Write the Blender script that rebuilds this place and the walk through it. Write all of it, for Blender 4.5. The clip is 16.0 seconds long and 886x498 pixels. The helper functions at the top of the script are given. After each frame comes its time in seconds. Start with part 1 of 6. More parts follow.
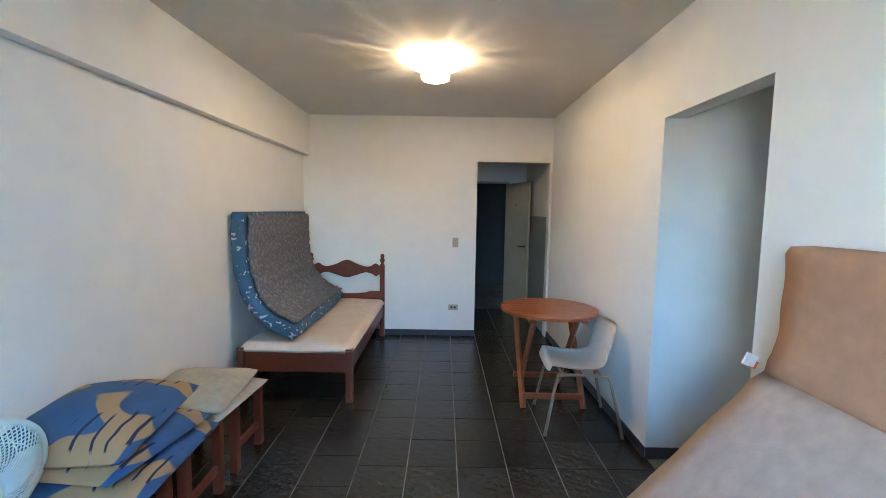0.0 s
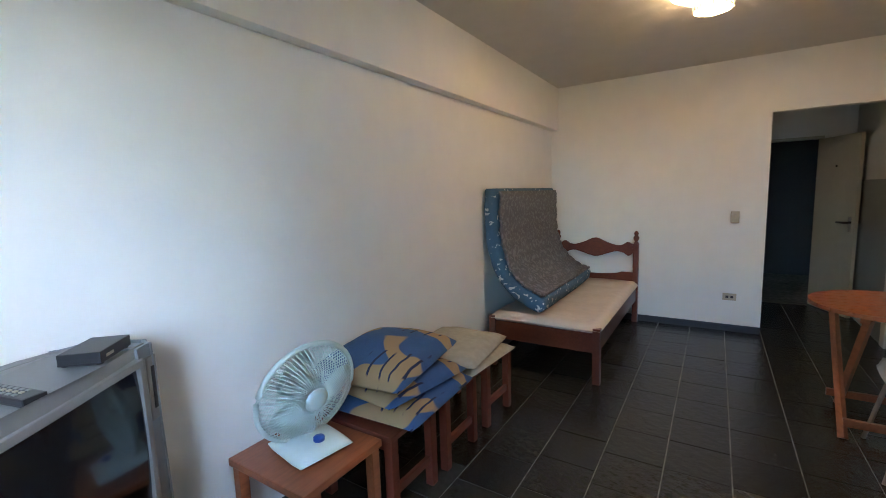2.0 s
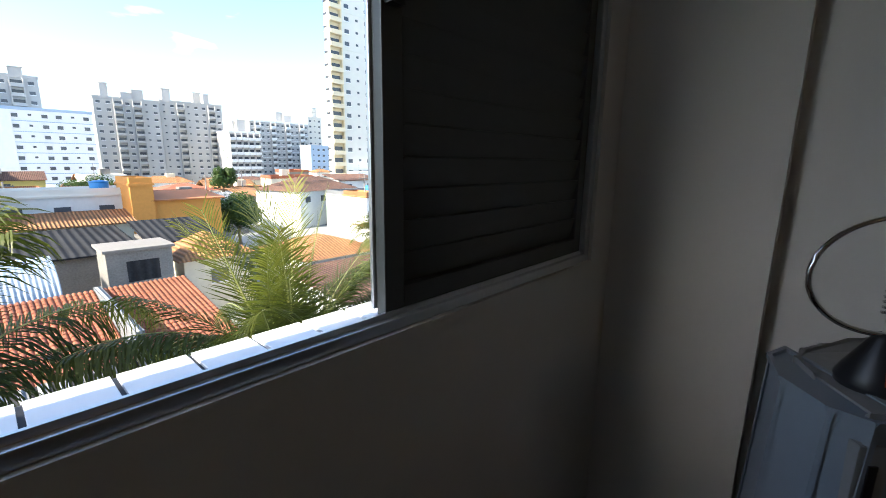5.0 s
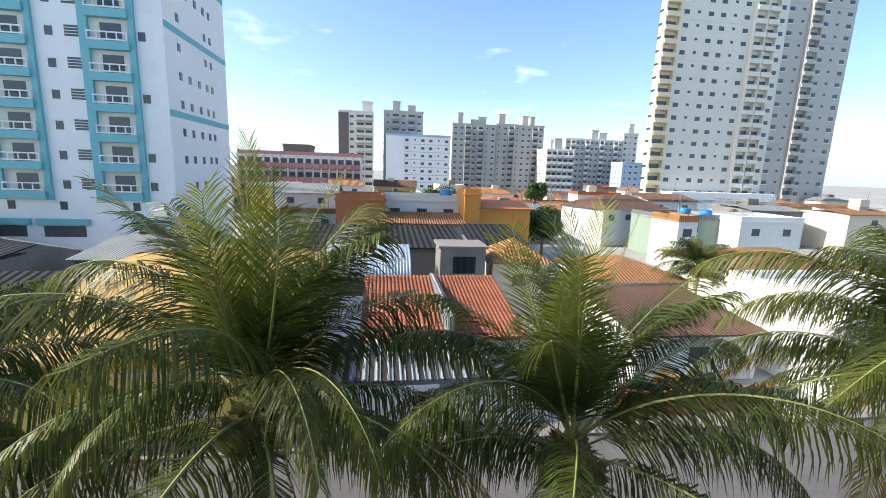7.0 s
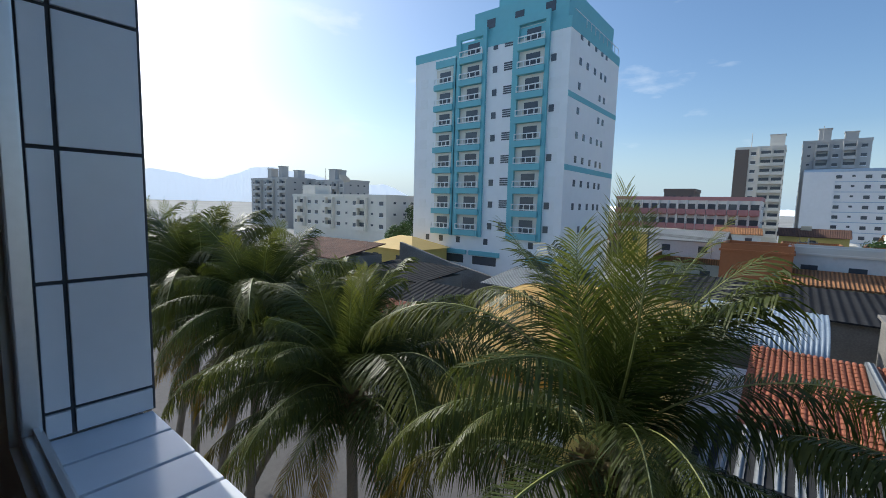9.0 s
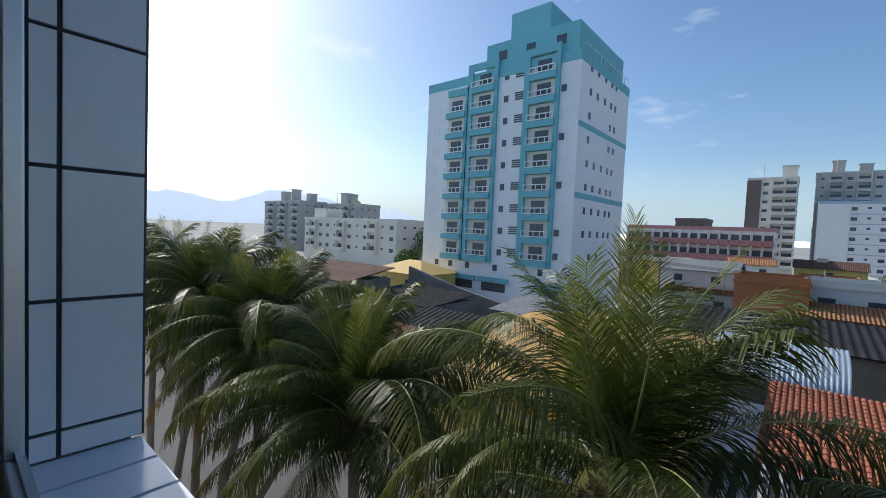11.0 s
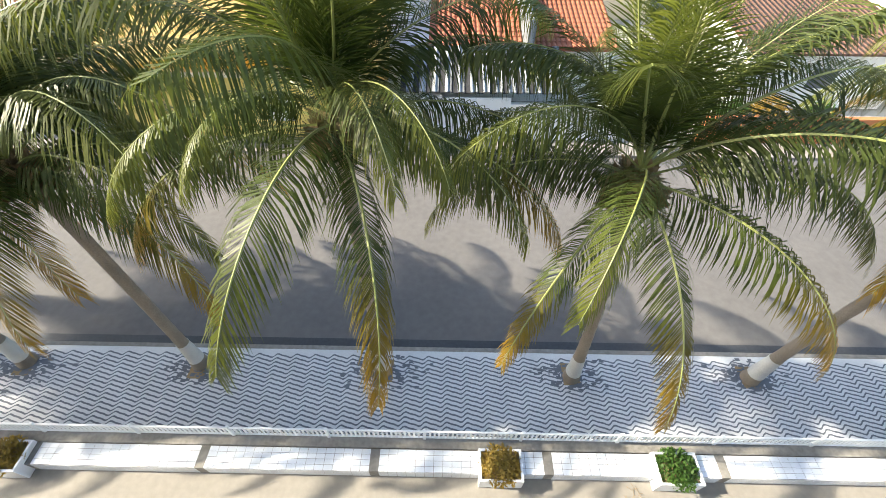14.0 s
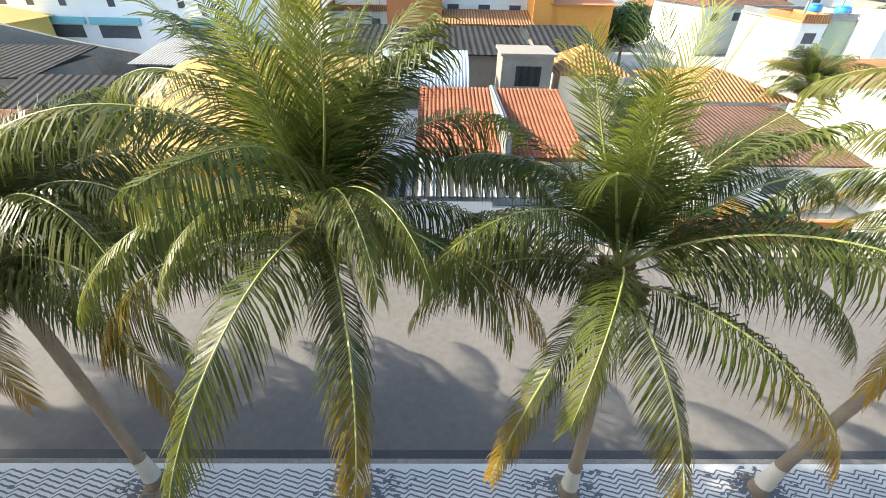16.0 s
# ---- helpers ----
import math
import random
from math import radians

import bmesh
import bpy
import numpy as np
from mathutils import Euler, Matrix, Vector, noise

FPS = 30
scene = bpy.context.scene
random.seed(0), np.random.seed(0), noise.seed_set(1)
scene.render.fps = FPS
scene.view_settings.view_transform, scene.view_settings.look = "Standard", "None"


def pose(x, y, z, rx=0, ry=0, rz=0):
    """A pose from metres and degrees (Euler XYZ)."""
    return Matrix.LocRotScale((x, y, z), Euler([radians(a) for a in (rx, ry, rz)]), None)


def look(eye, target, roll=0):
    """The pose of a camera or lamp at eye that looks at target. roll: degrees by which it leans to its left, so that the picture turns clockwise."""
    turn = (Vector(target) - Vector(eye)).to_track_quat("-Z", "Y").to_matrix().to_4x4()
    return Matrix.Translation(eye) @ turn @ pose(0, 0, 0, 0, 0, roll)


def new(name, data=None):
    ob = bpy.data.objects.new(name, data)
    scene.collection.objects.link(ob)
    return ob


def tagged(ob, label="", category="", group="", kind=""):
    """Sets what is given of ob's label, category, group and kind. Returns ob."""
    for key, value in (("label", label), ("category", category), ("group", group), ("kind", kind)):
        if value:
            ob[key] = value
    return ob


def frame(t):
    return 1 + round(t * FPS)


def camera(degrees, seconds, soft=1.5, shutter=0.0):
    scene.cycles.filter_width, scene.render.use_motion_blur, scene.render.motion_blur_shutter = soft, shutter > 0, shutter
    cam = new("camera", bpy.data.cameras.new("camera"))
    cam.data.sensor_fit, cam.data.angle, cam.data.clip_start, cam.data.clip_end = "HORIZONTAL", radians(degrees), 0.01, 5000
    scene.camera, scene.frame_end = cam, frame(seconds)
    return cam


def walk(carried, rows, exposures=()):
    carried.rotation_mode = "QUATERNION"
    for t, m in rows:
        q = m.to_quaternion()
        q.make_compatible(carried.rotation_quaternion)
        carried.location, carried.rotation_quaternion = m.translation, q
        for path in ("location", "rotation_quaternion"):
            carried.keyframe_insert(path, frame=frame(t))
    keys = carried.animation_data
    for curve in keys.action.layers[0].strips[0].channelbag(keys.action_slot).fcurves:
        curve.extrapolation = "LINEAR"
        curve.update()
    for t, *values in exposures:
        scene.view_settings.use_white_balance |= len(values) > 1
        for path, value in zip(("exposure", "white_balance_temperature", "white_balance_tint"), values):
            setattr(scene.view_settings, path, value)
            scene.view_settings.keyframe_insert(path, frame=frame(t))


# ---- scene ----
cam = camera(92.2, 16.0, soft=0.6, shutter=0.06)
PATH = [
    (0, look((0.327, -0.07, 1.52), (0.325, 1.922, 1.34), 0.9)),
    (0.5, look((0.352, -0.062, 1.515), (0.2, 1.922, 1.314), 0.4)),
    (1, look((0.368, -0.05, 1.512), (-0.041, 1.895, 1.289), 0.2)),
    (1.5, look((0.402, -0.033, 1.5), (-0.3, 1.823, 1.25), -0.5)),
    (2, look((0.306, 0.02, 1.438), (-0.765, 1.691, 1.191), -1.9)),
    (2.5, look((0.207, 0.074, 1.433), (-1.294, 1.374, 1.192), -2.3)),
    (3, look((0.208, 0.13, 1.419), (-1.601, 0.949, 1.182), -1.7)),
    (3.5, look((0.22, 0.195, 1.437), (-1.746, 0.401, 1.134), 0.3)),
    (4, look((0.249, 0.183, 1.437), (-1.689, -0.141, 1.065), -0.0)),
    (4.3, look((0.226, 0.107, 1.406), (-1.626, -0.553, 1.038), -0.1)),
    (4.5, look((0.202, 0.055, 1.401), (-1.558, -0.814, 1.019), -0.2)),
    (5, look((0.131, -0.098, 1.383), (-1.314, -1.421, 0.98), 0.7)),
    (5.2, look((0.12, -0.146, 1.384), (-1.191, -1.599, 0.973), 0.9)),
    (7.3, pose(-0.036, -0.540, 1.460, 80.10, -2.00, 176.40)),
    (7.5, pose(-0.038, -0.543, 1.460, 80.78, -1.85, 179.83)),
    (8, pose(-0.042, -0.551, 1.460, 82.81, -0.58, 194.28)),
    (8.5, pose(-0.047, -0.559, 1.460, 83.89, -0.81, 207.92)),
    (9, pose(-0.051, -0.567, 1.460, 84.07, -1.50, 219.17)),
    (9.2, pose(-0.053, -0.570, 1.460, 84.14, -1.53, 222.69)),
    (11.3, pose(-0.053, -0.600, 1.460, 87.60, -2.40, 219.40)),
    (11.5, pose(-0.047, -0.617, 1.460, 84.98, -2.32, 216.24)),
    (12, pose(-0.033, -0.660, 1.460, 81.09, -2.11, 205.48)),
    (12.5, pose(-0.019, -0.708, 1.460, 69.58, -1.49, 193.76)),
    (13, pose(-0.005, -0.755, 1.460, 55.81, -1.10, 185.85)),
    (13.5, pose(-0.013, -0.755, 1.460, 46.32, -1.00, 183.24)),
    (14, pose(-0.021, -0.755, 1.460, 41.74, -0.17, 181.00)),
    (14.5, pose(-0.030, -0.755, 1.460, 39.88, -0.28, 180.05)),
    (15, pose(-0.038, -0.755, 1.460, 40.78, -0.44, 179.49)),
    (15.5, pose(-0.046, -0.755, 1.460, 46.45, -0.77, 179.38)),
    (16, pose(-0.054, -0.755, 1.460, 54.93, -1.24, 179.43)),
]
EXPOSURES = [
    (0.0, 5.95, 5450, 1), (1.5, 5.85, 5850, 4), (2.5, 4.8, 6450, 6), (3.5, 4.6, 6750, 7), (4.0, 4.65, 6800, 7), (4.5, 3.3, 6800, 8), (4.8, 2.4, 6800, 8), (5.2, 1.8, 6800, 8),
    (7.3, 1.0, 6600, 8), (8.5, 0.26, 6150, 7), (12.0, 0.24, 6200, 8), (12.5, 0.85, 6400, 8), (13.0, 1.85, 6900, 6), (14.5, 2.1, 7300, 6), (15.5, 2.15, 7300, 5), (16.0, 2.05, 7400, 5)]
walk(cam, PATH, EXPOSURES)

# ---- light ----
SUN_WAY = Vector((0.97, -0.05, 0.70)).normalized()
SUN_UP = math.asin(SUN_WAY.z)
SUN_TURN = math.atan2(SUN_WAY.x, SUN_WAY.y)
world = bpy.data.worlds.new("sky")
scene.world = world
world.use_nodes = True
wn, wl = world.node_tree.nodes, world.node_tree.links
wn.clear()
w_out, w_bg, w_sky = wn.new("ShaderNodeOutputWorld"), wn.new("ShaderNodeBackground"), wn.new("ShaderNodeTexSky")
w_sky.sky_type, w_sky.sun_disc = "NISHITA", False
w_sky.sun_elevation, w_sky.sun_rotation = SUN_UP, SUN_TURN
w_sky.dust_density, w_sky.air_density, w_sky.ozone_density = 1.6, 1.0, 2.5
w_bg.inputs["Strength"].default_value = 0.13
# thin clouds low over the horizon
w_co, w_map, w_noise, w_ramp = wn.new("ShaderNodeTexCoord"), wn.new("ShaderNodeMapping"), wn.new("ShaderNodeTexNoise"), wn.new("ShaderNodeValToRGB")
w_map.inputs["Scale"].default_value = (2.2, 2.2, 7.0)
w_noise.inputs["Scale"].default_value, w_noise.inputs["Detail"].default_value = 2.2, 7.0
w_ramp.color_ramp.elements[0].position, w_ramp.color_ramp.elements[1].position = 0.62, 0.82
w_ramp.color_ramp.elements[1].color = (0.75, 0.75, 0.75, 1)
w_mix = wn.new("ShaderNodeMixRGB")
w_mix.inputs[2].default_value = (6.5, 6.7, 7.0, 1)
wl.new(w_co.outputs["Generated"], w_map.inputs["Vector"])
wl.new(w_map.outputs["Vector"], w_noise.inputs["Vector"])
wl.new(w_noise.outputs["Fac"], w_ramp.inputs["Fac"])
wl.new(w_ramp.outputs["Color"], w_mix.inputs[0])
w_hsv = wn.new("ShaderNodeHueSaturation")
w_hsv.inputs["Saturation"].default_value = 1.1
wl.new(w_sky.outputs["Color"], w_hsv.inputs["Color"])
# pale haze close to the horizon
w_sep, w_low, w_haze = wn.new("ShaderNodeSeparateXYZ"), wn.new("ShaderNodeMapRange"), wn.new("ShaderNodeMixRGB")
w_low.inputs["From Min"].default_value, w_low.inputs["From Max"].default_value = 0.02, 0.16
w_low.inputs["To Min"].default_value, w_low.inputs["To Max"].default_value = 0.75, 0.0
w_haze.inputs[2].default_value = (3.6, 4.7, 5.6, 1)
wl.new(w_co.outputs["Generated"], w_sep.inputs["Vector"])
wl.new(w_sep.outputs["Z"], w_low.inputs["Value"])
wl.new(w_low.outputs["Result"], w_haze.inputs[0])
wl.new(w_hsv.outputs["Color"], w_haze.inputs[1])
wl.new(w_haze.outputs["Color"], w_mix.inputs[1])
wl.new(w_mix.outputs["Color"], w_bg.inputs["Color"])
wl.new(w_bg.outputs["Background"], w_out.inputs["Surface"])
sun = new("sun", bpy.data.lights.new("sun", "SUN"))
sun.data.energy, sun.data.angle, sun.data.color = 3.6, radians(0.6), (1.0, 0.93, 0.82)
sun.matrix_world = look(SUN_WAY * 50, (0, 0, 0))
bulb = new("ceiling_bulb", bpy.data.lights.new("ceiling_bulb", "POINT"))
bulb.data.energy, bulb.data.color, bulb.data.shadow_soft_size = 0.55, (1.0, 0.62, 0.32), 0.010
bulb.location = (0.25, 3.12, 2.47)

# ---- materials ----


def mat(name, col, rough=0.6, metal=0.0, vary=0.12, scale=8.0, bump=0.0, bump_scale=60.0, coat=0.0, spec=0.5, rand=0.0):
    """A surface whose colour varies at two scales, with fine relief."""
    m = bpy.data.materials.new(name)
    m.use_nodes = True
    nt = m.node_tree
    b = nt.nodes["Principled BSDF"]
    b.inputs["Roughness"].default_value, b.inputs["Metallic"].default_value = rough, metal
    b.inputs["Coat Weight"].default_value = coat
    b.inputs["Specular IOR Level"].default_value = spec
    co = nt.nodes.new("ShaderNodeTexCoord")
    n1, n2 = nt.nodes.new("ShaderNodeTexNoise"), nt.nodes.new("ShaderNodeTexNoise")
    n1.inputs["Scale"].default_value, n1.inputs["Detail"].default_value = scale * 0.25, 4
    n2.inputs["Scale"].default_value, n2.inputs["Detail"].default_value = scale * 4, 6
    nt.links.new(co.outputs["Object"], n1.inputs["Vector"])
    nt.links.new(co.outputs["Object"], n2.inputs["Vector"])
    add = nt.nodes.new("ShaderNodeMath")
    add.operation = "ADD"
    nt.links.new(n1.outputs["Fac"], add.inputs[0])
    nt.links.new(n2.outputs["Fac"], add.inputs[1])
    last = add.outputs[0]
    if rand:
        info, mul, add2 = nt.nodes.new("ShaderNodeObjectInfo"), nt.nodes.new("ShaderNodeMath"), nt.nodes.new("ShaderNodeMath")
        mul.operation, add2.operation = "MULTIPLY_ADD", "ADD"
        mul.inputs[1].default_value, mul.inputs[2].default_value = rand, -rand / 2
        nt.links.new(info.outputs["Random"], mul.inputs[0])
        nt.links.new(mul.outputs[0], add2.inputs[0])
        nt.links.new(last, add2.inputs[1])
        last = add2.outputs[0]
    ramp = nt.nodes.new("ShaderNodeMapRange")
    ramp.inputs["From Min"].default_value, ramp.inputs["From Max"].default_value = 0.55, 1.45
    ramp.inputs["To Min"].default_value, ramp.inputs["To Max"].default_value = 1 - vary, 1 + vary
    ramp.clamp = False
    nt.links.new(last, ramp.inputs["Value"])
    mx = nt.nodes.new("ShaderNodeVectorMath")
    mx.operation = "SCALE"
    mx.inputs[0].default_value = col
    nt.links.new(ramp.outputs["Result"], mx.inputs["Scale"])
    nt.links.new(mx.outputs["Vector"], b.inputs["Base Color"])
    if bump:
        n3, bp = nt.nodes.new("ShaderNodeTexNoise"), nt.nodes.new("ShaderNodeBump")
        n3.inputs["Scale"].default_value, n3.inputs["Detail"].default_value = bump_scale, 5
        bp.inputs["Strength"].default_value, bp.inputs["Distance"].default_value = bump, 0.01
        nt.links.new(co.outputs["Object"], n3.inputs["Vector"])
        nt.links.new(n3.outputs["Fac"], bp.inputs["Height"])
        nt.links.new(bp.outputs["Normal"], b.inputs["Normal"])
    return m


def wood(name, col, rough=0.35):
    """Varnished wood with stretched grain."""
    m = mat(name, col, rough, vary=0.15, scale=5, coat=0.25)
    nt = m.node_tree
    b = nt.nodes["Principled BSDF"]
    co, mp, wv, mr, mx = (nt.nodes.new(k) for k in ("ShaderNodeTexCoord", "ShaderNodeMapping", "ShaderNodeTexNoise", "ShaderNodeMapRange", "ShaderNodeVectorMath"))
    mp.inputs["Scale"].default_value = (40, 4, 40)
    wv.inputs["Scale"].default_value, wv.inputs["Detail"].default_value = 1.5, 6
    mr.inputs["To Min"].default_value, mr.inputs["To Max"].default_value = 0.6, 1.4
    mx.operation = "SCALE"
    nt.links.new(co.outputs["Object"], mp.inputs["Vector"])
    nt.links.new(mp.outputs["Vector"], wv.inputs["Vector"])
    nt.links.new(wv.outputs["Fac"], mr.inputs["Value"])
    old = b.inputs["Base Color"].links[0].from_socket
    nt.links.new(old, mx.inputs[0])
    nt.links.new(mr.outputs["Result"], mx.inputs["Scale"])
    nt.links.new(mx.outputs["Vector"], b.inputs["Base Color"])
    return m


def patterned(name, a, c, scale, lo, hi, rough=0.8, dark=None):
    """Printed cloth: blotches of a second colour on the first."""
    m = mat(name, a, rough, vary=0.1, bump=0.3, bump_scale=400)
    nt = m.node_tree
    b = nt.nodes["Principled BSDF"]
    co, n, r, mx = (nt.nodes.new(k) for k in ("ShaderNodeTexCoord", "ShaderNodeTexNoise", "ShaderNodeValToRGB", "ShaderNodeMixRGB"))
    n.inputs["Scale"].default_value, n.inputs["Detail"].default_value, n.inputs["Distortion"].default_value = scale, 0.5, 0.6
    r.color_ramp.elements[0].position, r.color_ramp.elements[1].position = lo, hi
    old = b.inputs["Base Color"].links[0].from_socket
    nt.links.new(co.outputs["Object"], n.inputs["Vector"])
    nt.links.new(n.outputs["Fac"], r.inputs["Fac"])
    nt.links.new(r.outputs["Color"], mx.inputs[0])
    nt.links.new(old, mx.inputs[1])
    mx.inputs[2].default_value = (*c, 1)
    last = mx.outputs["Color"]
    if dark:
        # short brush strokes in a third colour
        wv, n2, r1, r2, both, m2 = (nt.nodes.new(k) for k in ("ShaderNodeTexWave", "ShaderNodeTexNoise", "ShaderNodeValToRGB", "ShaderNodeValToRGB", "ShaderNodeMath", "ShaderNodeMixRGB"))
        wv.inputs["Scale"].default_value, wv.inputs["Distortion"].default_value, wv.inputs["Detail"].default_value = 5.5, 5.0, 1.0
        n2.inputs["Scale"].default_value = 4.0
        r1.color_ramp.elements[0].position, r1.color_ramp.elements[1].position = 0.90, 0.94
        r2.color_ramp.elements[0].position, r2.color_ramp.elements[1].position = 0.56, 0.58
        both.operation = "MULTIPLY"
        for tex in (wv, n2):
            nt.links.new(co.outputs["Object"], tex.inputs["Vector"])
        nt.links.new(wv.outputs["Fac"], r1.inputs["Fac"])
        nt.links.new(n2.outputs["Fac"], r2.inputs["Fac"])
        nt.links.new(r1.outputs["Color"], both.inputs[0])
        nt.links.new(r2.outputs["Color"], both.inputs[1])
        nt.links.new(both.outputs[0], m2.inputs[0])
        nt.links.new(last, m2.inputs[1])
        m2.inputs[2].default_value = (*dark, 1)
        last = m2.outputs["Color"]
    nt.links.new(last, b.inputs["Base Color"])
    return m


def glass_mat(name, col=(0.9, 0.95, 0.95), rough=0.02):
    m = bpy.data.materials.new(name)
    m.use_nodes = True
    b = m.node_tree.nodes["Principled BSDF"]
    b.inputs["Base Color"].default_value = (*col, 1)
    b.inputs["Transmission Weight"].default_value, b.inputs["Roughness"].default_value = 1.0, rough
    return m


def leaf_mat(name, green, tip, start, end):
    """Palm leaf: green, turning to a second colour towards the tip of the frond; lets light through."""
    m = mat(name, green, 0.42, vary=0.25, scale=3, rand=0.5, spec=0.3)
    nt = m.node_tree
    b = nt.nodes["Principled BSDF"]
    co, sp, mr, mx, tr, ms = (nt.nodes.new(k) for k in ("ShaderNodeTexCoord", "ShaderNodeVectorMath", "ShaderNodeMapRange", "ShaderNodeMixRGB", "ShaderNodeBsdfTranslucent", "ShaderNodeMixShader"))
    sp.operation = "LENGTH"
    nt.links.new(co.outputs["Object"], sp.inputs[0])
    nt.links.new(sp.outputs["Value"], mr.inputs["Value"])
    mr.inputs["From Min"].default_value, mr.inputs["From Max"].default_value = start, end
    old = b.inputs["Base Color"].links[0].from_socket
    nt.links.new(mr.outputs["Result"], mx.inputs[0])
    nt.links.new(old, mx.inputs[1])
    mx.inputs[2].default_value = (*tip, 1)
    nt.links.new(mx.outputs["Color"], b.inputs["Base Color"])
    nt.links.new(mx.outputs["Color"], tr.inputs["Color"])
    ms.inputs[0].default_value = 0.38
    nt.links.new(b.outputs["BSDF"], ms.inputs[1])
    nt.links.new(tr.outputs["BSDF"], ms.inputs[2])
    nt.links.new(ms.outputs["Shader"], nt.nodes["Material Output"].inputs["Surface"])
    return m


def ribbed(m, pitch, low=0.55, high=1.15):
    """Rows of ribs across x on a roof surface: relief, and colour darker in the troughs."""
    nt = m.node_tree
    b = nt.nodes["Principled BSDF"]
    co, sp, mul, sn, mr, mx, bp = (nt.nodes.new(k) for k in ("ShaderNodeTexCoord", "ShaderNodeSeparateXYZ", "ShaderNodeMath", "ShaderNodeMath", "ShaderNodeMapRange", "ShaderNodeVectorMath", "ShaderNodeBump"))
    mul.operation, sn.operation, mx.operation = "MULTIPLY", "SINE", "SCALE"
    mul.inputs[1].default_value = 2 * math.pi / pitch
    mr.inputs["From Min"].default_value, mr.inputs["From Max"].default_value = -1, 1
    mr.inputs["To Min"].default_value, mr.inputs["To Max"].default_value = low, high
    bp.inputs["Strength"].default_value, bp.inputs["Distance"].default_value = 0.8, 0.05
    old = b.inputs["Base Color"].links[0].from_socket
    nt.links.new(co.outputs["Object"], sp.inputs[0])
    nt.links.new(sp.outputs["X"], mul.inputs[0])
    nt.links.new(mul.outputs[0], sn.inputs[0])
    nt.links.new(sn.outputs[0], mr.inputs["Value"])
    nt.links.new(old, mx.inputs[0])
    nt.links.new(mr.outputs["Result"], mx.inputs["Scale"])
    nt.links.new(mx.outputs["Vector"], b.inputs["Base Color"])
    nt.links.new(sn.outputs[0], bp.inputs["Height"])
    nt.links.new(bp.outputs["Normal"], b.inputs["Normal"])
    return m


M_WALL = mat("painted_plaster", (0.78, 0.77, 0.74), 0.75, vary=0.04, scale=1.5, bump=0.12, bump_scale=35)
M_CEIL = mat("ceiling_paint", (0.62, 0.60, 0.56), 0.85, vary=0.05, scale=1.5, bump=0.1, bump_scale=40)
M_SLATE = mat("slate_tile", (0.027, 0.0255, 0.021), 0.27, vary=0.35, scale=9, bump=0.35, bump_scale=22, rand=0.9)
M_GROUT = mat("grout", (0.15, 0.142, 0.12), 0.8, vary=0.85, scale=5, bump=0.3)
M_SKIRT = mat("slate_skirting", (0.024, 0.024, 0.026), 0.45, vary=0.3, scale=10, bump=0.2, bump_scale=30)
M_BEDWOOD = wood("red_brown_wood", (0.125, 0.030, 0.013), 0.3)
M_TABLE = wood("orange_brown_wood", (0.30, 0.085, 0.03), 0.28)
M_STOOL = wood("reddish_wood", (0.15, 0.032, 0.015), 0.4)
M_BLUECLOTH = patterned("blue_sun_cushion", (0.042, 0.10, 0.215), (0.40, 0.25, 0.115), 3.6, 0.515, 0.53, dark=(0.012, 0.022, 0.06))
M_BEIGE = mat("worn_beige_cloth", (0.42, 0.37, 0.28), 0.9, vary=0.2, scale=6, bump=0.4, bump_scale=150)
M_SHEET = mat("plastic_covered_mattress", (0.62, 0.50, 0.38), 0.35, vary=0.12, scale=4, bump=0.6, bump_scale=14)
M_GREYQUILT = patterned("grey_quilting", (0.115, 0.115, 0.122), (0.185, 0.185, 0.195), 34, 0.54, 0.60)
M_BLUEQUILT = patterned("blue_printed_border", (0.055, 0.12, 0.19), (0.55, 0.55, 0.55), 30, 0.66, 0.70)
M_FOAM = mat("tan_foam", (0.46, 0.25, 0.14), 0.95, vary=0.14, scale=5, bump=0.08, bump_scale=120)
# one foam in two tones: the up-facing seat's light is painted paler
M_FOAM_LIT = mat("foam_lit_tone", (0.47, 0.35, 0.265), 0.9, vary=0.18, scale=5, bump=0.1, bump_scale=120)
M_CHAIRSHELL = mat("white_plastic", (0.80, 0.76, 0.70), 0.4, vary=0.08, scale=6)
M_TUBE = mat("painted_steel_tube", (0.40, 0.28, 0.20), 0.4, metal=0.6, vary=0.15)
M_FANW = mat("fan_plastic", (0.66, 0.74, 0.68), 0.35, vary=0.05)
M_BLUEKNOB = mat("blue_plastic", (0.03, 0.10, 0.45), 0.35, vary=0.05)
M_TVGREY = mat("silver_grey_plastic", (0.24, 0.235, 0.23), 0.42, vary=0.05, scale=20, bump=0.05, bump_scale=500)
M_TVSILVER = mat("light_silver_plastic", (0.22, 0.25, 0.285), 0.35, vary=0.05)
M_BLACK = mat("black_plastic", (0.015, 0.015, 0.017), 0.4, vary=0.1)
M_SCREEN = mat("picture_tube_glass", (0.010, 0.010, 0.011), 0.14, vary=0.02, coat=0.3)
M_ORANGE = mat("orange_plastic", (0.65, 0.09, 0.02), 0.35, vary=0.05)
M_CHROME = mat("chrome", (0.75, 0.75, 0.75), 0.15, metal=1.0, vary=0.05)
M_ALU = mat("aluminium", (0.62, 0.63, 0.64), 0.35, metal=0.85, vary=0.06, scale=20)
M_SHUTTER = mat("dark_shutter_slats", (0.085, 0.092, 0.09), 0.42, metal=0.3, vary=0.08)
M_DOOR = mat("cream_door_paint", (0.45, 0.43, 0.34), 0.5, vary=0.08, scale=3)
M_DADO = mat("grey_wall_panel", (0.26, 0.27, 0.26), 0.5, vary=0.08)
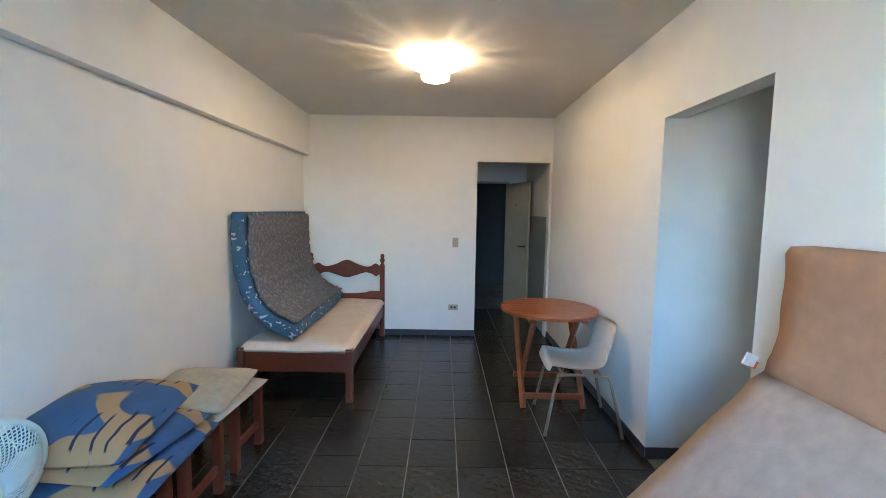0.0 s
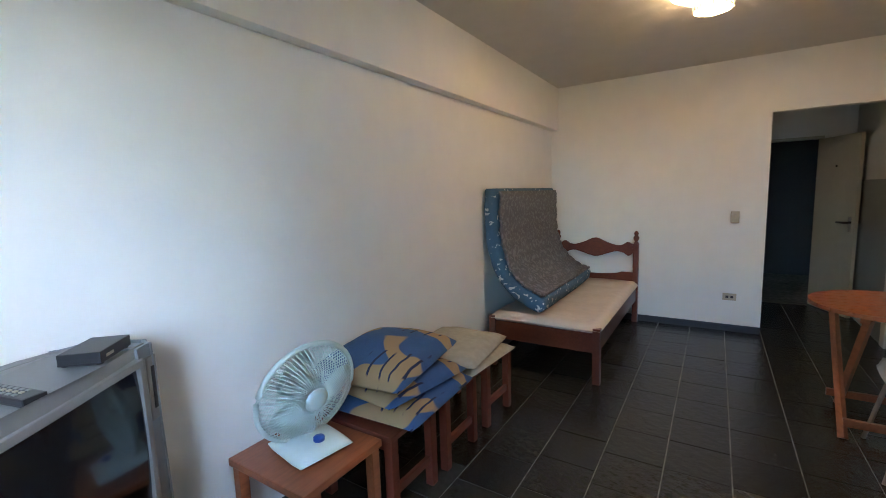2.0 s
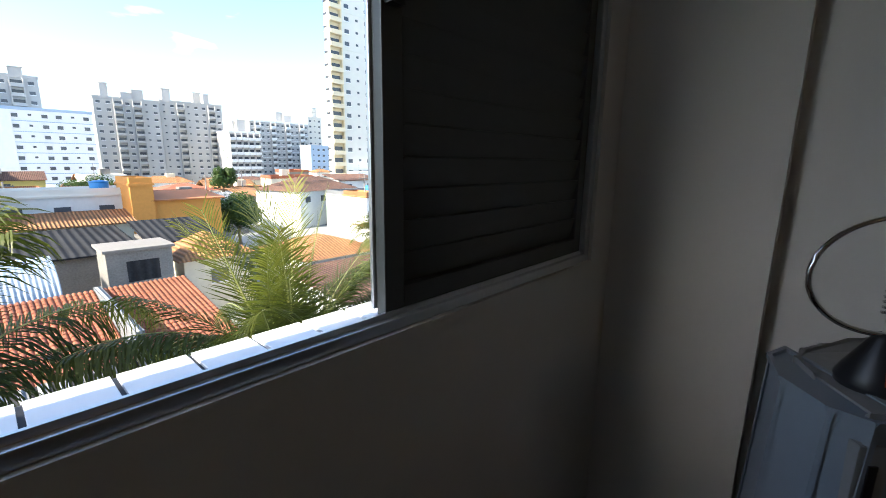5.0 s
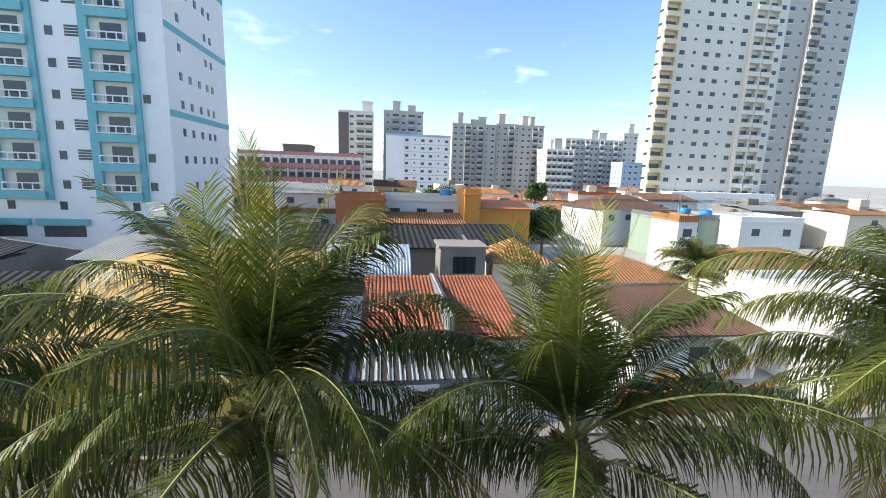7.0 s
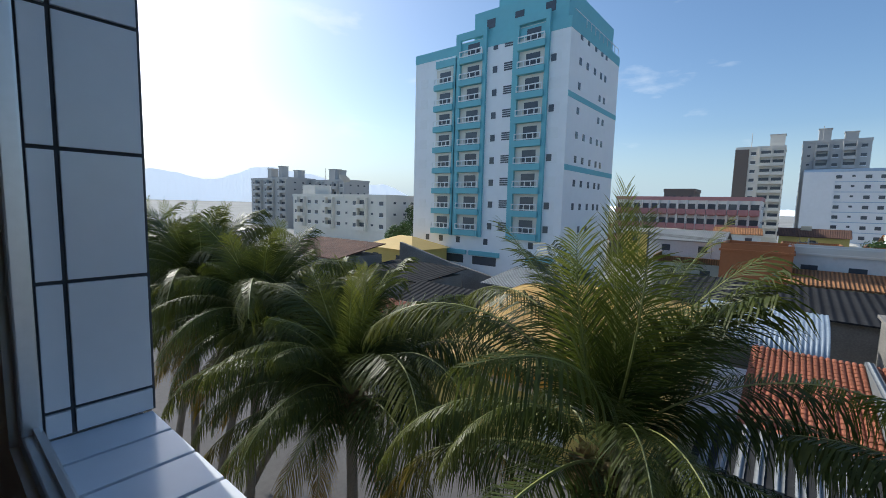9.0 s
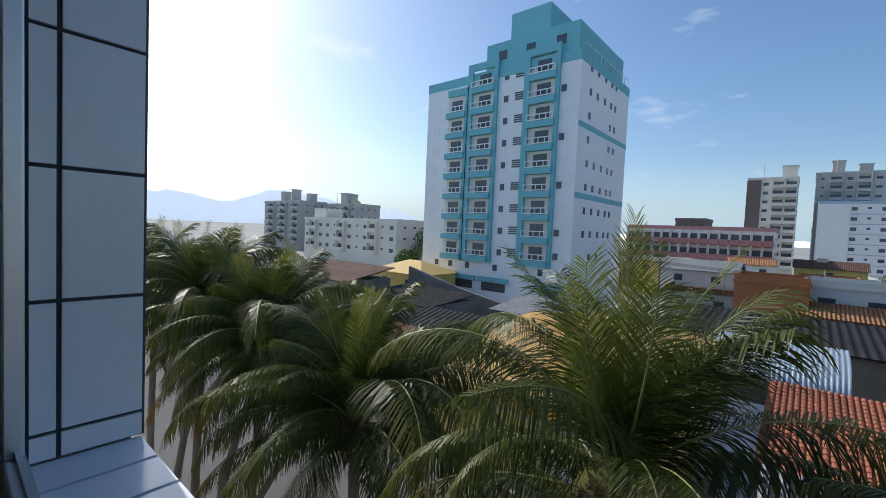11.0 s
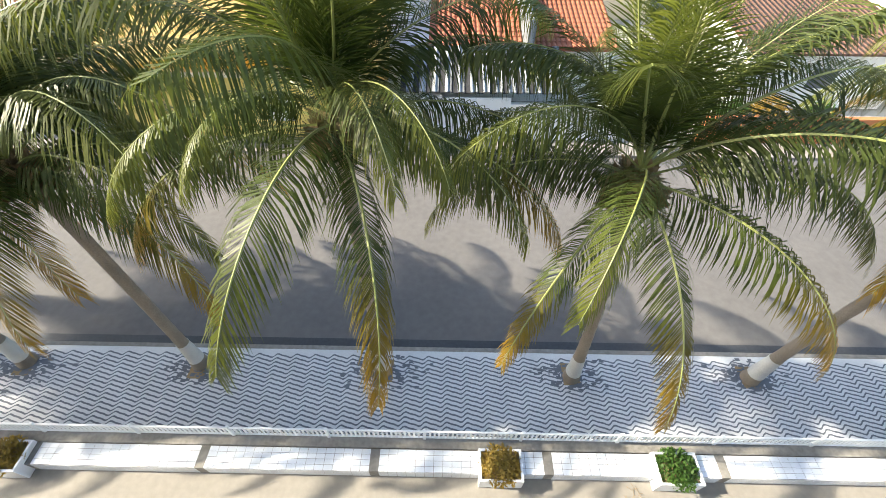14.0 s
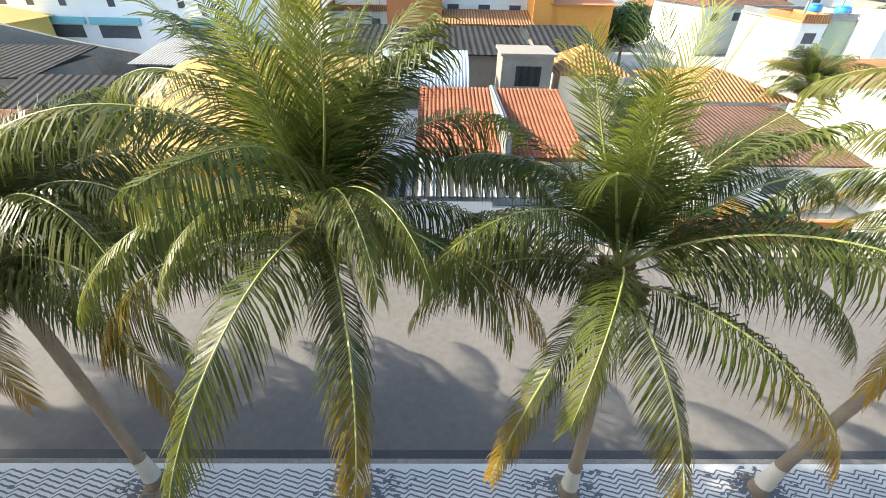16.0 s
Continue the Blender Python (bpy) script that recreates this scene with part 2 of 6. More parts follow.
# the corridor's lack of light is put into this dark wall colour
M_CORRIDOR = mat("corridor_painted_gloom", (0.10, 0.11, 0.12), 0.6, vary=0.1)
M_PLATE = mat("ivory_switch_plate", (0.42, 0.36, 0.26), 0.4, vary=0.05)
M_WTILE = mat("white_glazed_tile", (0.74, 0.77, 0.82), 0.18, vary=0.03, scale=8, bump=0.02, bump_scale=15, rand=0.3)
M_DARKGROUT = mat("dark_grout", (0.05, 0.055, 0.065), 0.85, vary=0.2)
M_LAMP = bpy.data.materials.new("lit_glass_bowl")
M_LAMP.use_nodes = True
lb = M_LAMP.node_tree.nodes["Principled BSDF"]
lb.inputs["Base Color"].default_value = (1, 0.9, 0.75, 1)
lb.inputs["Emission Color"].default_value, lb.inputs["Emission Strength"].default_value = (1.0, 0.72, 0.42, 1), 0.25
M_PANE = glass_mat("window_glass")
# outdoors
M_ASPHALT = mat("grey_asphalt", (0.105, 0.10, 0.10), 0.9, vary=0.2, scale=1.2, bump=0.4, bump_scale=60)
M_CONCRETE = mat("beige_concrete", (0.215, 0.20, 0.18), 0.85, vary=0.14, scale=2.0, bump=0.25, bump_scale=30)
M_GREYCON = mat("grey_concrete", (0.19, 0.18, 0.165), 0.9, vary=0.4, scale=2.5, bump=0.3)
M_STONE_L = mat("white_mosaic_stone", (0.52, 0.53, 0.54), 0.75, vary=0.14, scale=6, bump=0.5, bump_scale=45)
M_STONE_D = mat("dark_mosaic_stone", (0.11, 0.122, 0.145), 0.75, vary=0.25, scale=6, bump=0.5, bump_scale=45)
M_TARPATCH = mat("dark_wet_gutter", (0.035, 0.038, 0.045), 0.7, vary=0.3, scale=3)
M_WHITEMETAL = mat("white_painted_metal", (0.75, 0.76, 0.76), 0.4, vary=0.05)
# distance haze is mixed into this pale ground colour
M_EARTH = mat("far_ground_hazed", (0.30, 0.30, 0.28), 0.95, vary=0.35, scale=0.1)
M_TRUNK = mat("palm_trunk_bark", (0.20, 0.16, 0.12), 0.9, vary=0.3, scale=8, bump=0.6, bump_scale=18)
M_WHITEWASH = mat("whitewashed_bark", (0.46, 0.44, 0.40), 0.9, vary=0.2, scale=10, bump=0.6, bump_scale=18)
M_FROND = leaf_mat("palm_leaf_green", (0.060, 0.080, 0.018), (0.16, 0.165, 0.02), 2.4, 4.8)
M_FROND2 = leaf_mat("palm_leaf_young", (0.052, 0.080, 0.015), (0.20, 0.21, 0.03), 1.0, 4.0)
M_FRONDY = leaf_mat("palm_leaf_yellowing", (0.058, 0.080, 0.016), (0.40, 0.22, 0.02), 2.2, 4.6)
M_RACHIS = mat("palm_leaf_stalk", (0.22, 0.24, 0.07), 0.5, vary=0.2)
M_HUSK = mat("dry_palm_husk", (0.24, 0.17, 0.09), 0.9, vary=0.35, scale=14, bump=0.6)
M_BUSH = leaf_mat("shrub_leaf", (0.045, 0.10, 0.018), (0.07, 0.14, 0.03), 0.2, 0.5)
M_DRYBUSH = leaf_mat("dry_shrub_leaf", (0.20, 0.16, 0.04), (0.32, 0.22, 0.05), 0.1, 0.4)
M_TREE = leaf_mat("tree_leaf", (0.03, 0.065, 0.02), (0.05, 0.09, 0.02), 2, 5)
M_CLAY = mat("clay_roof_tile", (0.25, 0.082, 0.042), 0.85, vary=0.5, scale=3, bump=0.3, rand=0.5)
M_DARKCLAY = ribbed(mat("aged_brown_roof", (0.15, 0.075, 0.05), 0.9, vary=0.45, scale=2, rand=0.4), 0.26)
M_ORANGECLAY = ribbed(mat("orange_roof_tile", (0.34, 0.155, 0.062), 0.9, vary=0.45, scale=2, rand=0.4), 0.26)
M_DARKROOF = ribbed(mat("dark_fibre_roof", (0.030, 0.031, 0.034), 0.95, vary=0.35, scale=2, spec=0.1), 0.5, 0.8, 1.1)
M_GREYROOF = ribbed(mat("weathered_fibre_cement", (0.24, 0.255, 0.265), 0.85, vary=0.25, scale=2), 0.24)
M_YELLOW = mat("yellow_canvas_roof", (0.60, 0.42, 0.15), 0.7, vary=0.1, scale=1.5)
M_YELWALL = mat("yellow_wall_paint", (0.62, 0.47, 0.14), 0.8, vary=0.1, scale=1.5)
M_ORWALL = mat("orange_wall_paint", (0.60, 0.26, 0.055), 0.8, vary=0.12, scale=1)
M_RUSTWALL = mat("rust_wall_paint", (0.42, 0.15, 0.055), 0.8, vary=0.12, scale=1)
M_WHITEWALL = mat("white_house_paint", (0.68, 0.68, 0.66), 0.8, vary=0.1, scale=0.8, rand=0.2)
M_CREAMWALL = mat("cream_house_paint", (0.60, 0.54, 0.42), 0.8, vary=0.1, scale=0.8, rand=0.2)
M_GREENWALL = mat("pale_green_paint", (0.24, 0.31, 0.25), 0.8, vary=0.1, scale=0.8)
M_TEAL = mat("teal_facade_paint", (0.17, 0.44, 0.50), 0.7, vary=0.06, scale=0.5)
M_TWHITE = mat("white_facade", (0.78, 0.79, 0.80), 0.7, vary=0.05, scale=0.3)
M_BGREY = mat("grey_facade", (0.44, 0.43, 0.41), 0.8, vary=0.06, scale=0.2)
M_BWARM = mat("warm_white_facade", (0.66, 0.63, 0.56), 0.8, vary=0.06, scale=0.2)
M_CREAMTOWER = mat("cream_facade", (0.70, 0.60, 0.42), 0.8, vary=0.06, scale=0.2)
M_BLUEF = mat("pale_blue_facade", (0.36, 0.47, 0.60), 0.8, vary=0.06, scale=0.2)
M_PINKF = mat("maroon_band_paint", (0.40, 0.20, 0.20), 0.8, vary=0.06, scale=0.3)
M_BROWNF = mat("dark_brown_facade", (0.16, 0.13, 0.11), 0.8, vary=0.06, scale=0.3)
M_DARKWIN = mat("dark_window_glass", (0.075, 0.085, 0.10), 0.12, vary=0.2, rand=0.6)
M_WATERTANK = mat("blue_water_tank", (0.03, 0.22, 0.50), 0.4, vary=0.06)
M_HILL = mat("hills_haze_glow", (0.78, 0.83, 0.88), 1.0, vary=0.08, scale=0.004, spec=0.0)

# hills are no lamp: pale colour and faint glow stand for distance haze
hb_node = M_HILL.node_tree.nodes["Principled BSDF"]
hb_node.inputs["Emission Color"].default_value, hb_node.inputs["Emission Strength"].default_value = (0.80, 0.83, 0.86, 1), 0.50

# ---- mesh helpers ----


def add_box(bm, x0, x1, y0, y1, z0, z1, m=None):
    pts = [(x, y, z) for x in (x0, x1) for y in (y0, y1) for z in (z0, z1)]
    v = [bm.verts.new(m @ Vector(p) if m else p) for p in pts]
    for f in ((0, 1, 3, 2), (4, 6, 7, 5), (0, 4, 5, 1), (2, 3, 7, 6), (0, 2, 6, 4), (1, 5, 7, 3)):
        bm.faces.new([v[i] for i in f])
    return bm


def boxm(x0, x1, y0, y1, z0, z1, bevel=0.0, m=None):
    bm = add_box(bmesh.new(), x0, x1, y0, y1, z0, z1, m)
    if bevel:
        bmesh.ops.bevel(bm, geom=bm.edges[:], offset=bevel, segments=2, affect="EDGES", profile=0.7)
    return bm


def tube(points, r, sides=8, closed=False, r2=None):
    """A round bar along a line of points."""
    bm = bmesh.new()
    pts = [Vector(p) for p in points]
    n = len(pts)
    rings = []
    for i, p in enumerate(pts):
        a = pts[(i - 1) % n] if closed or i else p
        b = pts[(i + 1) % n] if closed or i < n - 1 else p
        d = (b - a).normalized()
        up = Vector((0, 0, 1)) if abs(d.z) < 0.95 else Vector((1, 0, 0))
        s = d.cross(up).normalized()
        t = s.cross(d)
        rr = r if r2 is None else r + (r2 - r) * i / (n - 1)
        rings.append([bm.verts.new(p + (s * math.cos(k * 2 * math.pi / sides) + t * math.sin(k * 2 * math.pi / sides)) * rr) for k in range(sides)])
    for i in range(n if closed else n - 1):
        a, b = rings[i], rings[(i + 1) % n]
        for k in range(sides):
            bm.faces.new((a[k], a[(k + 1) % sides], b[(k + 1) % sides], b[k]))
    if not closed:
        bm.faces.new(rings[0][::-1])
        bm.faces.new(rings[-1])
    return bm


def lathe(profile, sides=32, m=None):
    """A turned shape from (radius, height) pairs."""
    bm = bmesh.new()
    rings = []
    for r, z in profile:
        rings.append([bm.verts.new((max(r, 1e-4) * math.cos(k * 2 * math.pi / sides), max(r, 1e-4) * math.sin(k * 2 * math.pi / sides), z)) for k in range(sides)])
    for a, b in zip(rings, rings[1:]):
        for k in range(sides):
            bm.faces.new((a[k], a[(k + 1) % sides], b[(k + 1) % sides], b[k]))
    bm.faces.new(rings[0][::-1])
    bm.faces.new(rings[-1])
    if m:
        bm.transform(m)
    return bm


def prism(outline, depth, m=None, bevel=0.0):
    """A flat outline in the xz plane pushed through y by depth."""
    bm = bmesh.new()
    f = bm.faces.new([bm.verts.new((x, 0, z)) for x, z in outline])
    g = bmesh.ops.extrude_face_region(bm, geom=[f])
    bmesh.ops.translate(bm, verts=[v for v in g["geom"] if isinstance(v, bmesh.types.BMVert)], vec=(0, depth, 0))
    bmesh.ops.recalc_face_normals(bm, faces=bm.faces[:])
    if bevel:
        bmesh.ops.bevel(bm, geom=[e for e in bm.edges if e.calc_length() < depth * 0.99 or abs(e.calc_length() - depth) > 1e-4], offset=bevel, segments=2, affect="EDGES")
    if m:
        bm.transform(m)
    return bm


def finish(bm, smooth):
    bmesh.ops.recalc_face_normals(bm, faces=bm.faces[:])
    me = bpy.data.meshes.new("mesh")
    bm.to_mesh(me)
    bm.free()
    if smooth:
        for p in me.polygons:
            p.use_smooth = True
    return me


def part(name, bm, material, parent, label="", smooth=False):
    ob = new(name, finish(bm, smooth))
    ob.data.materials.append(material)
    ob.parent = parent
    if label:
        tagged(ob, label)
    return ob


def solid(name, bm, material, label, category, kind="", group="", smooth=False):
    ob = new(name, finish(bm, smooth))
    ob.data.materials.append(material)
    return tagged(ob, label, category, group, kind)


def thing(name, label, category, loc=(0, 0, 0), group="", rz=0.0):
    ob = new(name)
    ob.empty_display_size = 0.1
    ob.matrix_world = pose(*loc, 0, 0, rz)
    return tagged(ob, label, category, group)


def struct(name, bm, material, label, category):
    return solid(name, bm, material, label, category, "structure")


def shared(name, me, parent, m):
    ob = new(name, me)
    ob.parent = parent
    ob.matrix_basis = m
    return ob


def mesh_of(bm, material, smooth=False):
    me = finish(bm, smooth)
    me.materials.append(material)
    return me


# ---- the room's shell ----
XL, XB, XR, YF, YW, YO, ZC = -1.345, -1.27, 1.603, 5.03, -0.63, -0.81, 2.615
GROUND = -9.0
WX0, WX1, WZ0, WZ1, SZ = -1.13, 0.81, 1.095, 2.25, 1.080
HALL = 6.60
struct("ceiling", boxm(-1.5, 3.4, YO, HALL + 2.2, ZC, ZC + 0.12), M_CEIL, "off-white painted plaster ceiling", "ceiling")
floor_base = struct("floor", boxm(-1.5, 3.4, YW, HALL + 2.2, -0.15, -0.004), M_GROUT, "dark slate tile floor with pale worn joints", "floor")
struct("wall_west", boxm(-1.5, XL, YW, HALL + 2.2, 0, 2.145), M_WALL, "white painted plaster wall", "wall")
struct("beam", boxm(-1.5, XB, YW, YF, 2.145, ZC), M_WALL, "white plastered beam along the top of the wall", "beam")
struct("column", boxm(XL, XB, YW, -0.20, 0, 2.145), M_WALL, "white plastered column in the window corner", "column")
wn_bm = bmesh.new()
add_box(wn_bm, XL, 0.715, YF, YF + 0.12, 0, ZC)
add_box(wn_bm, 0.715, 1.575, YF, YF + 0.12, 2.10, ZC)
add_box(wn_bm, 1.575, XR, YF, YF + 0.12, 0, ZC)
struct("wall_north", wn_bm, M_WALL, "white plaster wall with an open doorway to the hall", "wall")
we_bm = bmesh.new()
add_box(we_bm, XR, XR + 0.12, YW, 1.64, 0, ZC)
add_box(we_bm, XR, XR + 0.12, 1.64, 2.47, 2.075, ZC)
add_box(we_bm, XR, XR + 0.12, 2.47, HALL, 0, ZC)
struct("wall_east", we_bm, M_WALL, "white plaster wall with a doorless opening to a passage", "wall")
for a in ((XR + 0.12, 3.28, 2.47, 2.59), (XR + 0.12, 3.28, 1.52, 1.64), (3.28, 3.4, 1.52, 2.59)):
    struct("wall_passage", boxm(a[0], a[1], a[2], a[3], 0, ZC), M_WALL, "white plaster wall of the side passage", "wall")
ws = bmesh.new()
for a in ((-1.5, WX0, GROUND, ZC + 3.0), (WX1, 3.4, GROUND, ZC + 3.0), (WX0, WX1, GROUND, SZ - 0.012), (WX0, WX1, WZ1, ZC + 3.0)):
    add_box(ws, a[0], a[1], YO + 0.012, YW, a[2], a[3])
add_box(ws, WX0, WX1, -0.664, YW, SZ - 0.012, WZ0 - 0.008)
struct("wall_south", ws, M_WALL, "white plaster wall with a wide window opening", "wall")
oth = bmesh.new()
add_box(oth, -16, -1.5, YO + 0.012, YW, GROUND, ZC + 3.0)
add_box(oth, 3.4, 16, YO + 0.012, YW, GROUND, ZC + 3.0)
struct("facade", oth, M_WTILE, "white tiled outer wall of the block", "facade")
# hall behind the far doorway
hl = bmesh.new()
add_box(hl, 0.50, 0.62, YF + 0.12, HALL, 0, ZC)
add_box(hl, 0.20, 0.70, HALL, HALL + 0.12, 0, ZC)
add_box(hl, 1.33, 2.32, HALL, HALL + 0.12, 0, ZC)
add_box(hl, 0.70, 1.33, HALL, HALL + 0.12, 1.98, ZC)
struct("wall_hall", hl, M_WALL, "pale plaster walls of the entrance hall", "wall")
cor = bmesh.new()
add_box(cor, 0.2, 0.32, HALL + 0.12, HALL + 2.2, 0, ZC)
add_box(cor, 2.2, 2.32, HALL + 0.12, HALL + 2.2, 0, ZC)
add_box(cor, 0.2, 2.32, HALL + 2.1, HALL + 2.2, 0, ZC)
struct("wall_corridor", cor, M_CORRIDOR, "common corridor walls, their gloom painted dark grey", "wall")
struct("wall_panel", boxm(XR - 0.02, XR, YF + 0.16, HALL - 0.05, 0.0, 1.46, 0.004), M_DADO, "grey painted panel on the hall wall", "wall panel")
sk = [(XL, XL + 0.012, -0.2, YF, 0), (XB, XB + 0.012, YW, -0.2, 0), (XL, 0.715, YF - 0.012, YF, 0), (XR - 0.012, XR, 2.47, YF, 0), (XR - 0.012, XR, YW, 1.64, 0), (XR, 3.28, 2.458, 2.47, 0), (XB, XR, YW, YW + 0.012, 0)]
for a in sk:
    struct("baseboard", boxm(a[0], a[1], a[2], a[3], 0, 0.07, 0.002), M_SKIRT, "dark slate skirting at the foot of the wall", "baseboard")
# ---- window ----
win = tagged(new("window_1"), "wide aluminium sliding window, one half open, one half shuttered", "window", kind="structure")
fy0, fy1 = -0.666, -0.640
for a in ((WX0, WX1, WZ0 - 0.008, WZ0 + 0.014, fy0), (WX0, WX1, WZ1 - 0.03, WZ1, fy0), (WX0, WX0 + 0.03, WZ0 + 0.014, WZ1 - 0.03, fy0), (WX1 - 0.03, WX1, WZ0 + 0.014, WZ1 - 0.03, -0.664)):
    part("window_frame", boxm(a[0], a[1], a[4], fy1, a[2], a[3], 0.003), M_ALU, win, "bare aluminium frame")
for yy in (-0.656,):
    part("track", boxm(WX0 + 0.03, WX1 - 0.03, yy - 0.003, yy + 0.003, WZ0 + 0.014, WZ0 + 0.024), M_ALU, win)
PX0, PX1 = WX0 + 0.032, -0.33
sh = part("shutter_frame", boxm(PX1 - 0.045, PX1, -0.680, -0.656, WZ0 + 0.0145, WZ1 - 0.035, 0.003), M_SHUTTER, win, "dark grey shutter stile with a black catch")
part("shutter_frame", boxm(PX0, PX0 + 0.04, -0.680, -0.656, WZ0 + 0.0145, WZ1 - 0.035, 0.003), M_SHUTTER, win)
part("shutter_frame", boxm(PX0 + 0.04, PX1 - 0.045, -0.680, -0.656, WZ0 + 0.0145, WZ0 + 0.065, 0.003), M_SHUTTER, win)
part("shutter_frame", boxm(PX0 + 0.04, PX1 - 0.045, -0.680, -0.656, WZ1 - 0.075, WZ1 - 0.035, 0.003), M_SHUTTER, win)
part("catch", boxm(PX1 - 0.035, PX1 - 0.005, -0.656, -0.636, 1.62, 1.66, 0.006), M_BLACK, sh)
slat = mesh_of(boxm(PX0 + 0.042, PX1 - 0.047, -0.033, 0.033, -0.0025, 0.0025, 0.001), M_SHUTTER)
zz = WZ0 + 0.095
while zz < WZ1 - 0.10:
    shared("slat", slat, win, Matrix.Translation((0, -0.668, zz)) @ Matrix.Rotation(radians(76), 4, "X"))
    zz += 0.056
# glass leaf slid behind the shutter
part("leaf_frame", boxm(PX1 - 0.03, PX1 + 0.005, -0.6915, -0.6825, WZ0 + 0.025, WZ1 - 0.035, 0.003), M_ALU, win, "aluminium stile of the glass leaf")
pane = part("pane", boxm(PX0, PX1 - 0.03, -0.689, -0.685, WZ0 + 0.05, WZ1 - 0.04), M_PANE, win, "clear glass")
pane.visible_shadow = False
# tiled sill and jambs outside the frame
sill = tagged(new("window_sill"), "white glazed tile sill and reveal with dark joints", "sill", kind="structure")
part("bedding", boxm(WX0, WX1, YO, fy0, SZ - 0.011, SZ - 0.002), M_DARKGROUT, sill)
TW, TH = 0.0955, 0.2
x = WX1 - 0.012
t_sill = mesh_of(boxm(-TW + 0.007, 0, YO + 0.002, fy0 - 0.004, 0, 0.008, 0.0015), M_WTILE)
while x - TW > WX0:
    shared("tile", t_sill, sill, Matrix.Translation((x, 0, SZ - 0.004)))
    x -= TW


def jamb_tile(xx, y0, y1, z0, z1):
    part("tile", boxm(xx - 0.004, xx + 0.004, y0 + 0.003, y1 - 0.003, z0 + 0.003, z1 - 0.003, 0.0015), M_WTILE, sill)


for side, xx in ((1, WX1), (-1, WX0)):
    inner = -0.666 if side > 0 else fy0
    part("bedding", boxm(xx - 0.009 if side > 0 else xx, xx if side > 0 else xx + 0.009, YO - 0.004, inner, SZ + 0.005, WZ1), M_DARKGROUT, sill)
    z = SZ + 0.005
    step = 0.043
    while z < WZ1 - 0.02:
        for y0, y1 in ((YO - 0.002, -0.702), (-0.702, inner)):
            if y1 - y0 > 0.01:
                jamb_tile(xx - side * 0.011, y0, y1, z, min(z + step, WZ1))
        z += step
        step = TH

# ---- fittings of the room ----
door = tagged(new("door_1"), "cream painted entrance door standing open into the hall", "door", kind="structure")
door.matrix_world = pose(1.31, HALL - 0.02, 0, 0, 0, -67)
dl = part("door_leaf", boxm(0.0, 0.62, -0.035, 0, 0.01, 1.94, 0.003), M_DOOR, door, "flat cream painted leaf")
part("door_handle", tube([(0.56, 0.0, 1.02), (0.56, 0.05, 1.02), (0.45, 0.055, 1.02)], 0.011), M_BLACK, dl, "black lever handle", True)
part("lock_plate", boxm(0.54, 0.58, -0.039, 0.004, 0.92, 1.08, 0.001), M_CHROME, dl, "chrome lock plate")
part("spyhole", lathe([(0.012, 0), (0.012, 0.006), (0.006, 0.008)], 16, pose(0.31, -0.035, 1.62, 90)), M_BLACK, dl)
part("door_handle", tube([(0.56, -0.035, 1.02), (0.56, -0.085, 1.02), (0.45, -0.09, 1.02)], 0.011), M_BLACK, dl, "black lever handle", True)
for a in ((0.70, 0.73, 0, 1.98), (1.30, 1.33, 0, 1.98), (0.73, 1.30, 1.95, 1.98)):
    struct("door_frame", boxm(a[0], a[1], HALL - 0.012, HALL + 0.12, a[2], a[3], 0.003), M_DOOR, "cream painted door frame", "door frame")


def plate(name, x, z, w, h, label, cat, holes):
    p = thing(name, label, cat, (x, YF, z))
    pl = part("plate", boxm(-w / 2, w / 2, -0.008, 0, -h / 2, h / 2, 0.003), M_PLATE, p)
    for hx, hz, hw, hh in holes:
        part("rocker", boxm(hx - hw, hx + hw, -0.011, -0.008, hz - hh, hz + hh, 0.001), M_BLACK if name == "wall_socket" else M_BEIGE, pl)


plate("light_switch", 0.47, 1.14, 0.07, 0.115, "old ivory light switch plate on the wall", "light switch", [(0, 0.02, 0.012, 0.012), (0, -0.02, 0.012, 0.012)])
plate("wall_socket", 0.455, 0.35, 0.115, 0.07, "old ivory wall socket plate with dark holes", "socket", [(-0.02, 0, 0.012, 0.012), (0.02, 0, 0.012, 0.012)])

lamp = thing("ceiling_lamp", "lit cut-glass bowl ceiling lamp glowing warm white", "ceiling lamp", (0.25, 3.12, ZC))
part("base_plate", lathe([(0.10, -0.02), (0.12, -0.018), (0.12, 0.0), (0.10, 0.0)], 32), M_CHAIRSHELL, lamp, "white metal base", True)
dish_l = part("dish", lathe([(0.08, -0.085), (0.16, -0.070), (0.225, -0.036), (0.23, -0.030), (0.16, -0.058), (0.08, -0.074)], 48), M_LAMP, lamp, "wide shallow glass dish, lit", True)
dish_l.visible_shadow = False
bowl = bmesh.new()
rings = []
for i in range(9):
    a = i / 8 * math.pi / 2
    rings.append([bowl.verts.new(((0.092 * math.cos(a) + 0.001) * (1 + 0.05 * math.cos(k * math.pi)) * math.cos(k * math.pi / 24), (0.092 * math.cos(a) + 0.001) * (1 + 0.05 * math.cos(k * math.pi)) * math.sin(k * math.pi / 24), -0.08 - 0.10 * math.sin(a))) for k in range(48)])
for a, b in zip(rings, rings[1:]):
    for k in range(48):
        bowl.faces.new((a[k], a[(k + 1) % 48], b[(k + 1) % 48], b[k]))
bo = part("bowl", bowl, M_LAMP, lamp, "fluted glass bowl, lit from inside", True)
bo.visible_shadow = False
# added opaque fins round the bulb, shaped to cast radial streaks on the ceiling
rb_rng = random.Random(4)
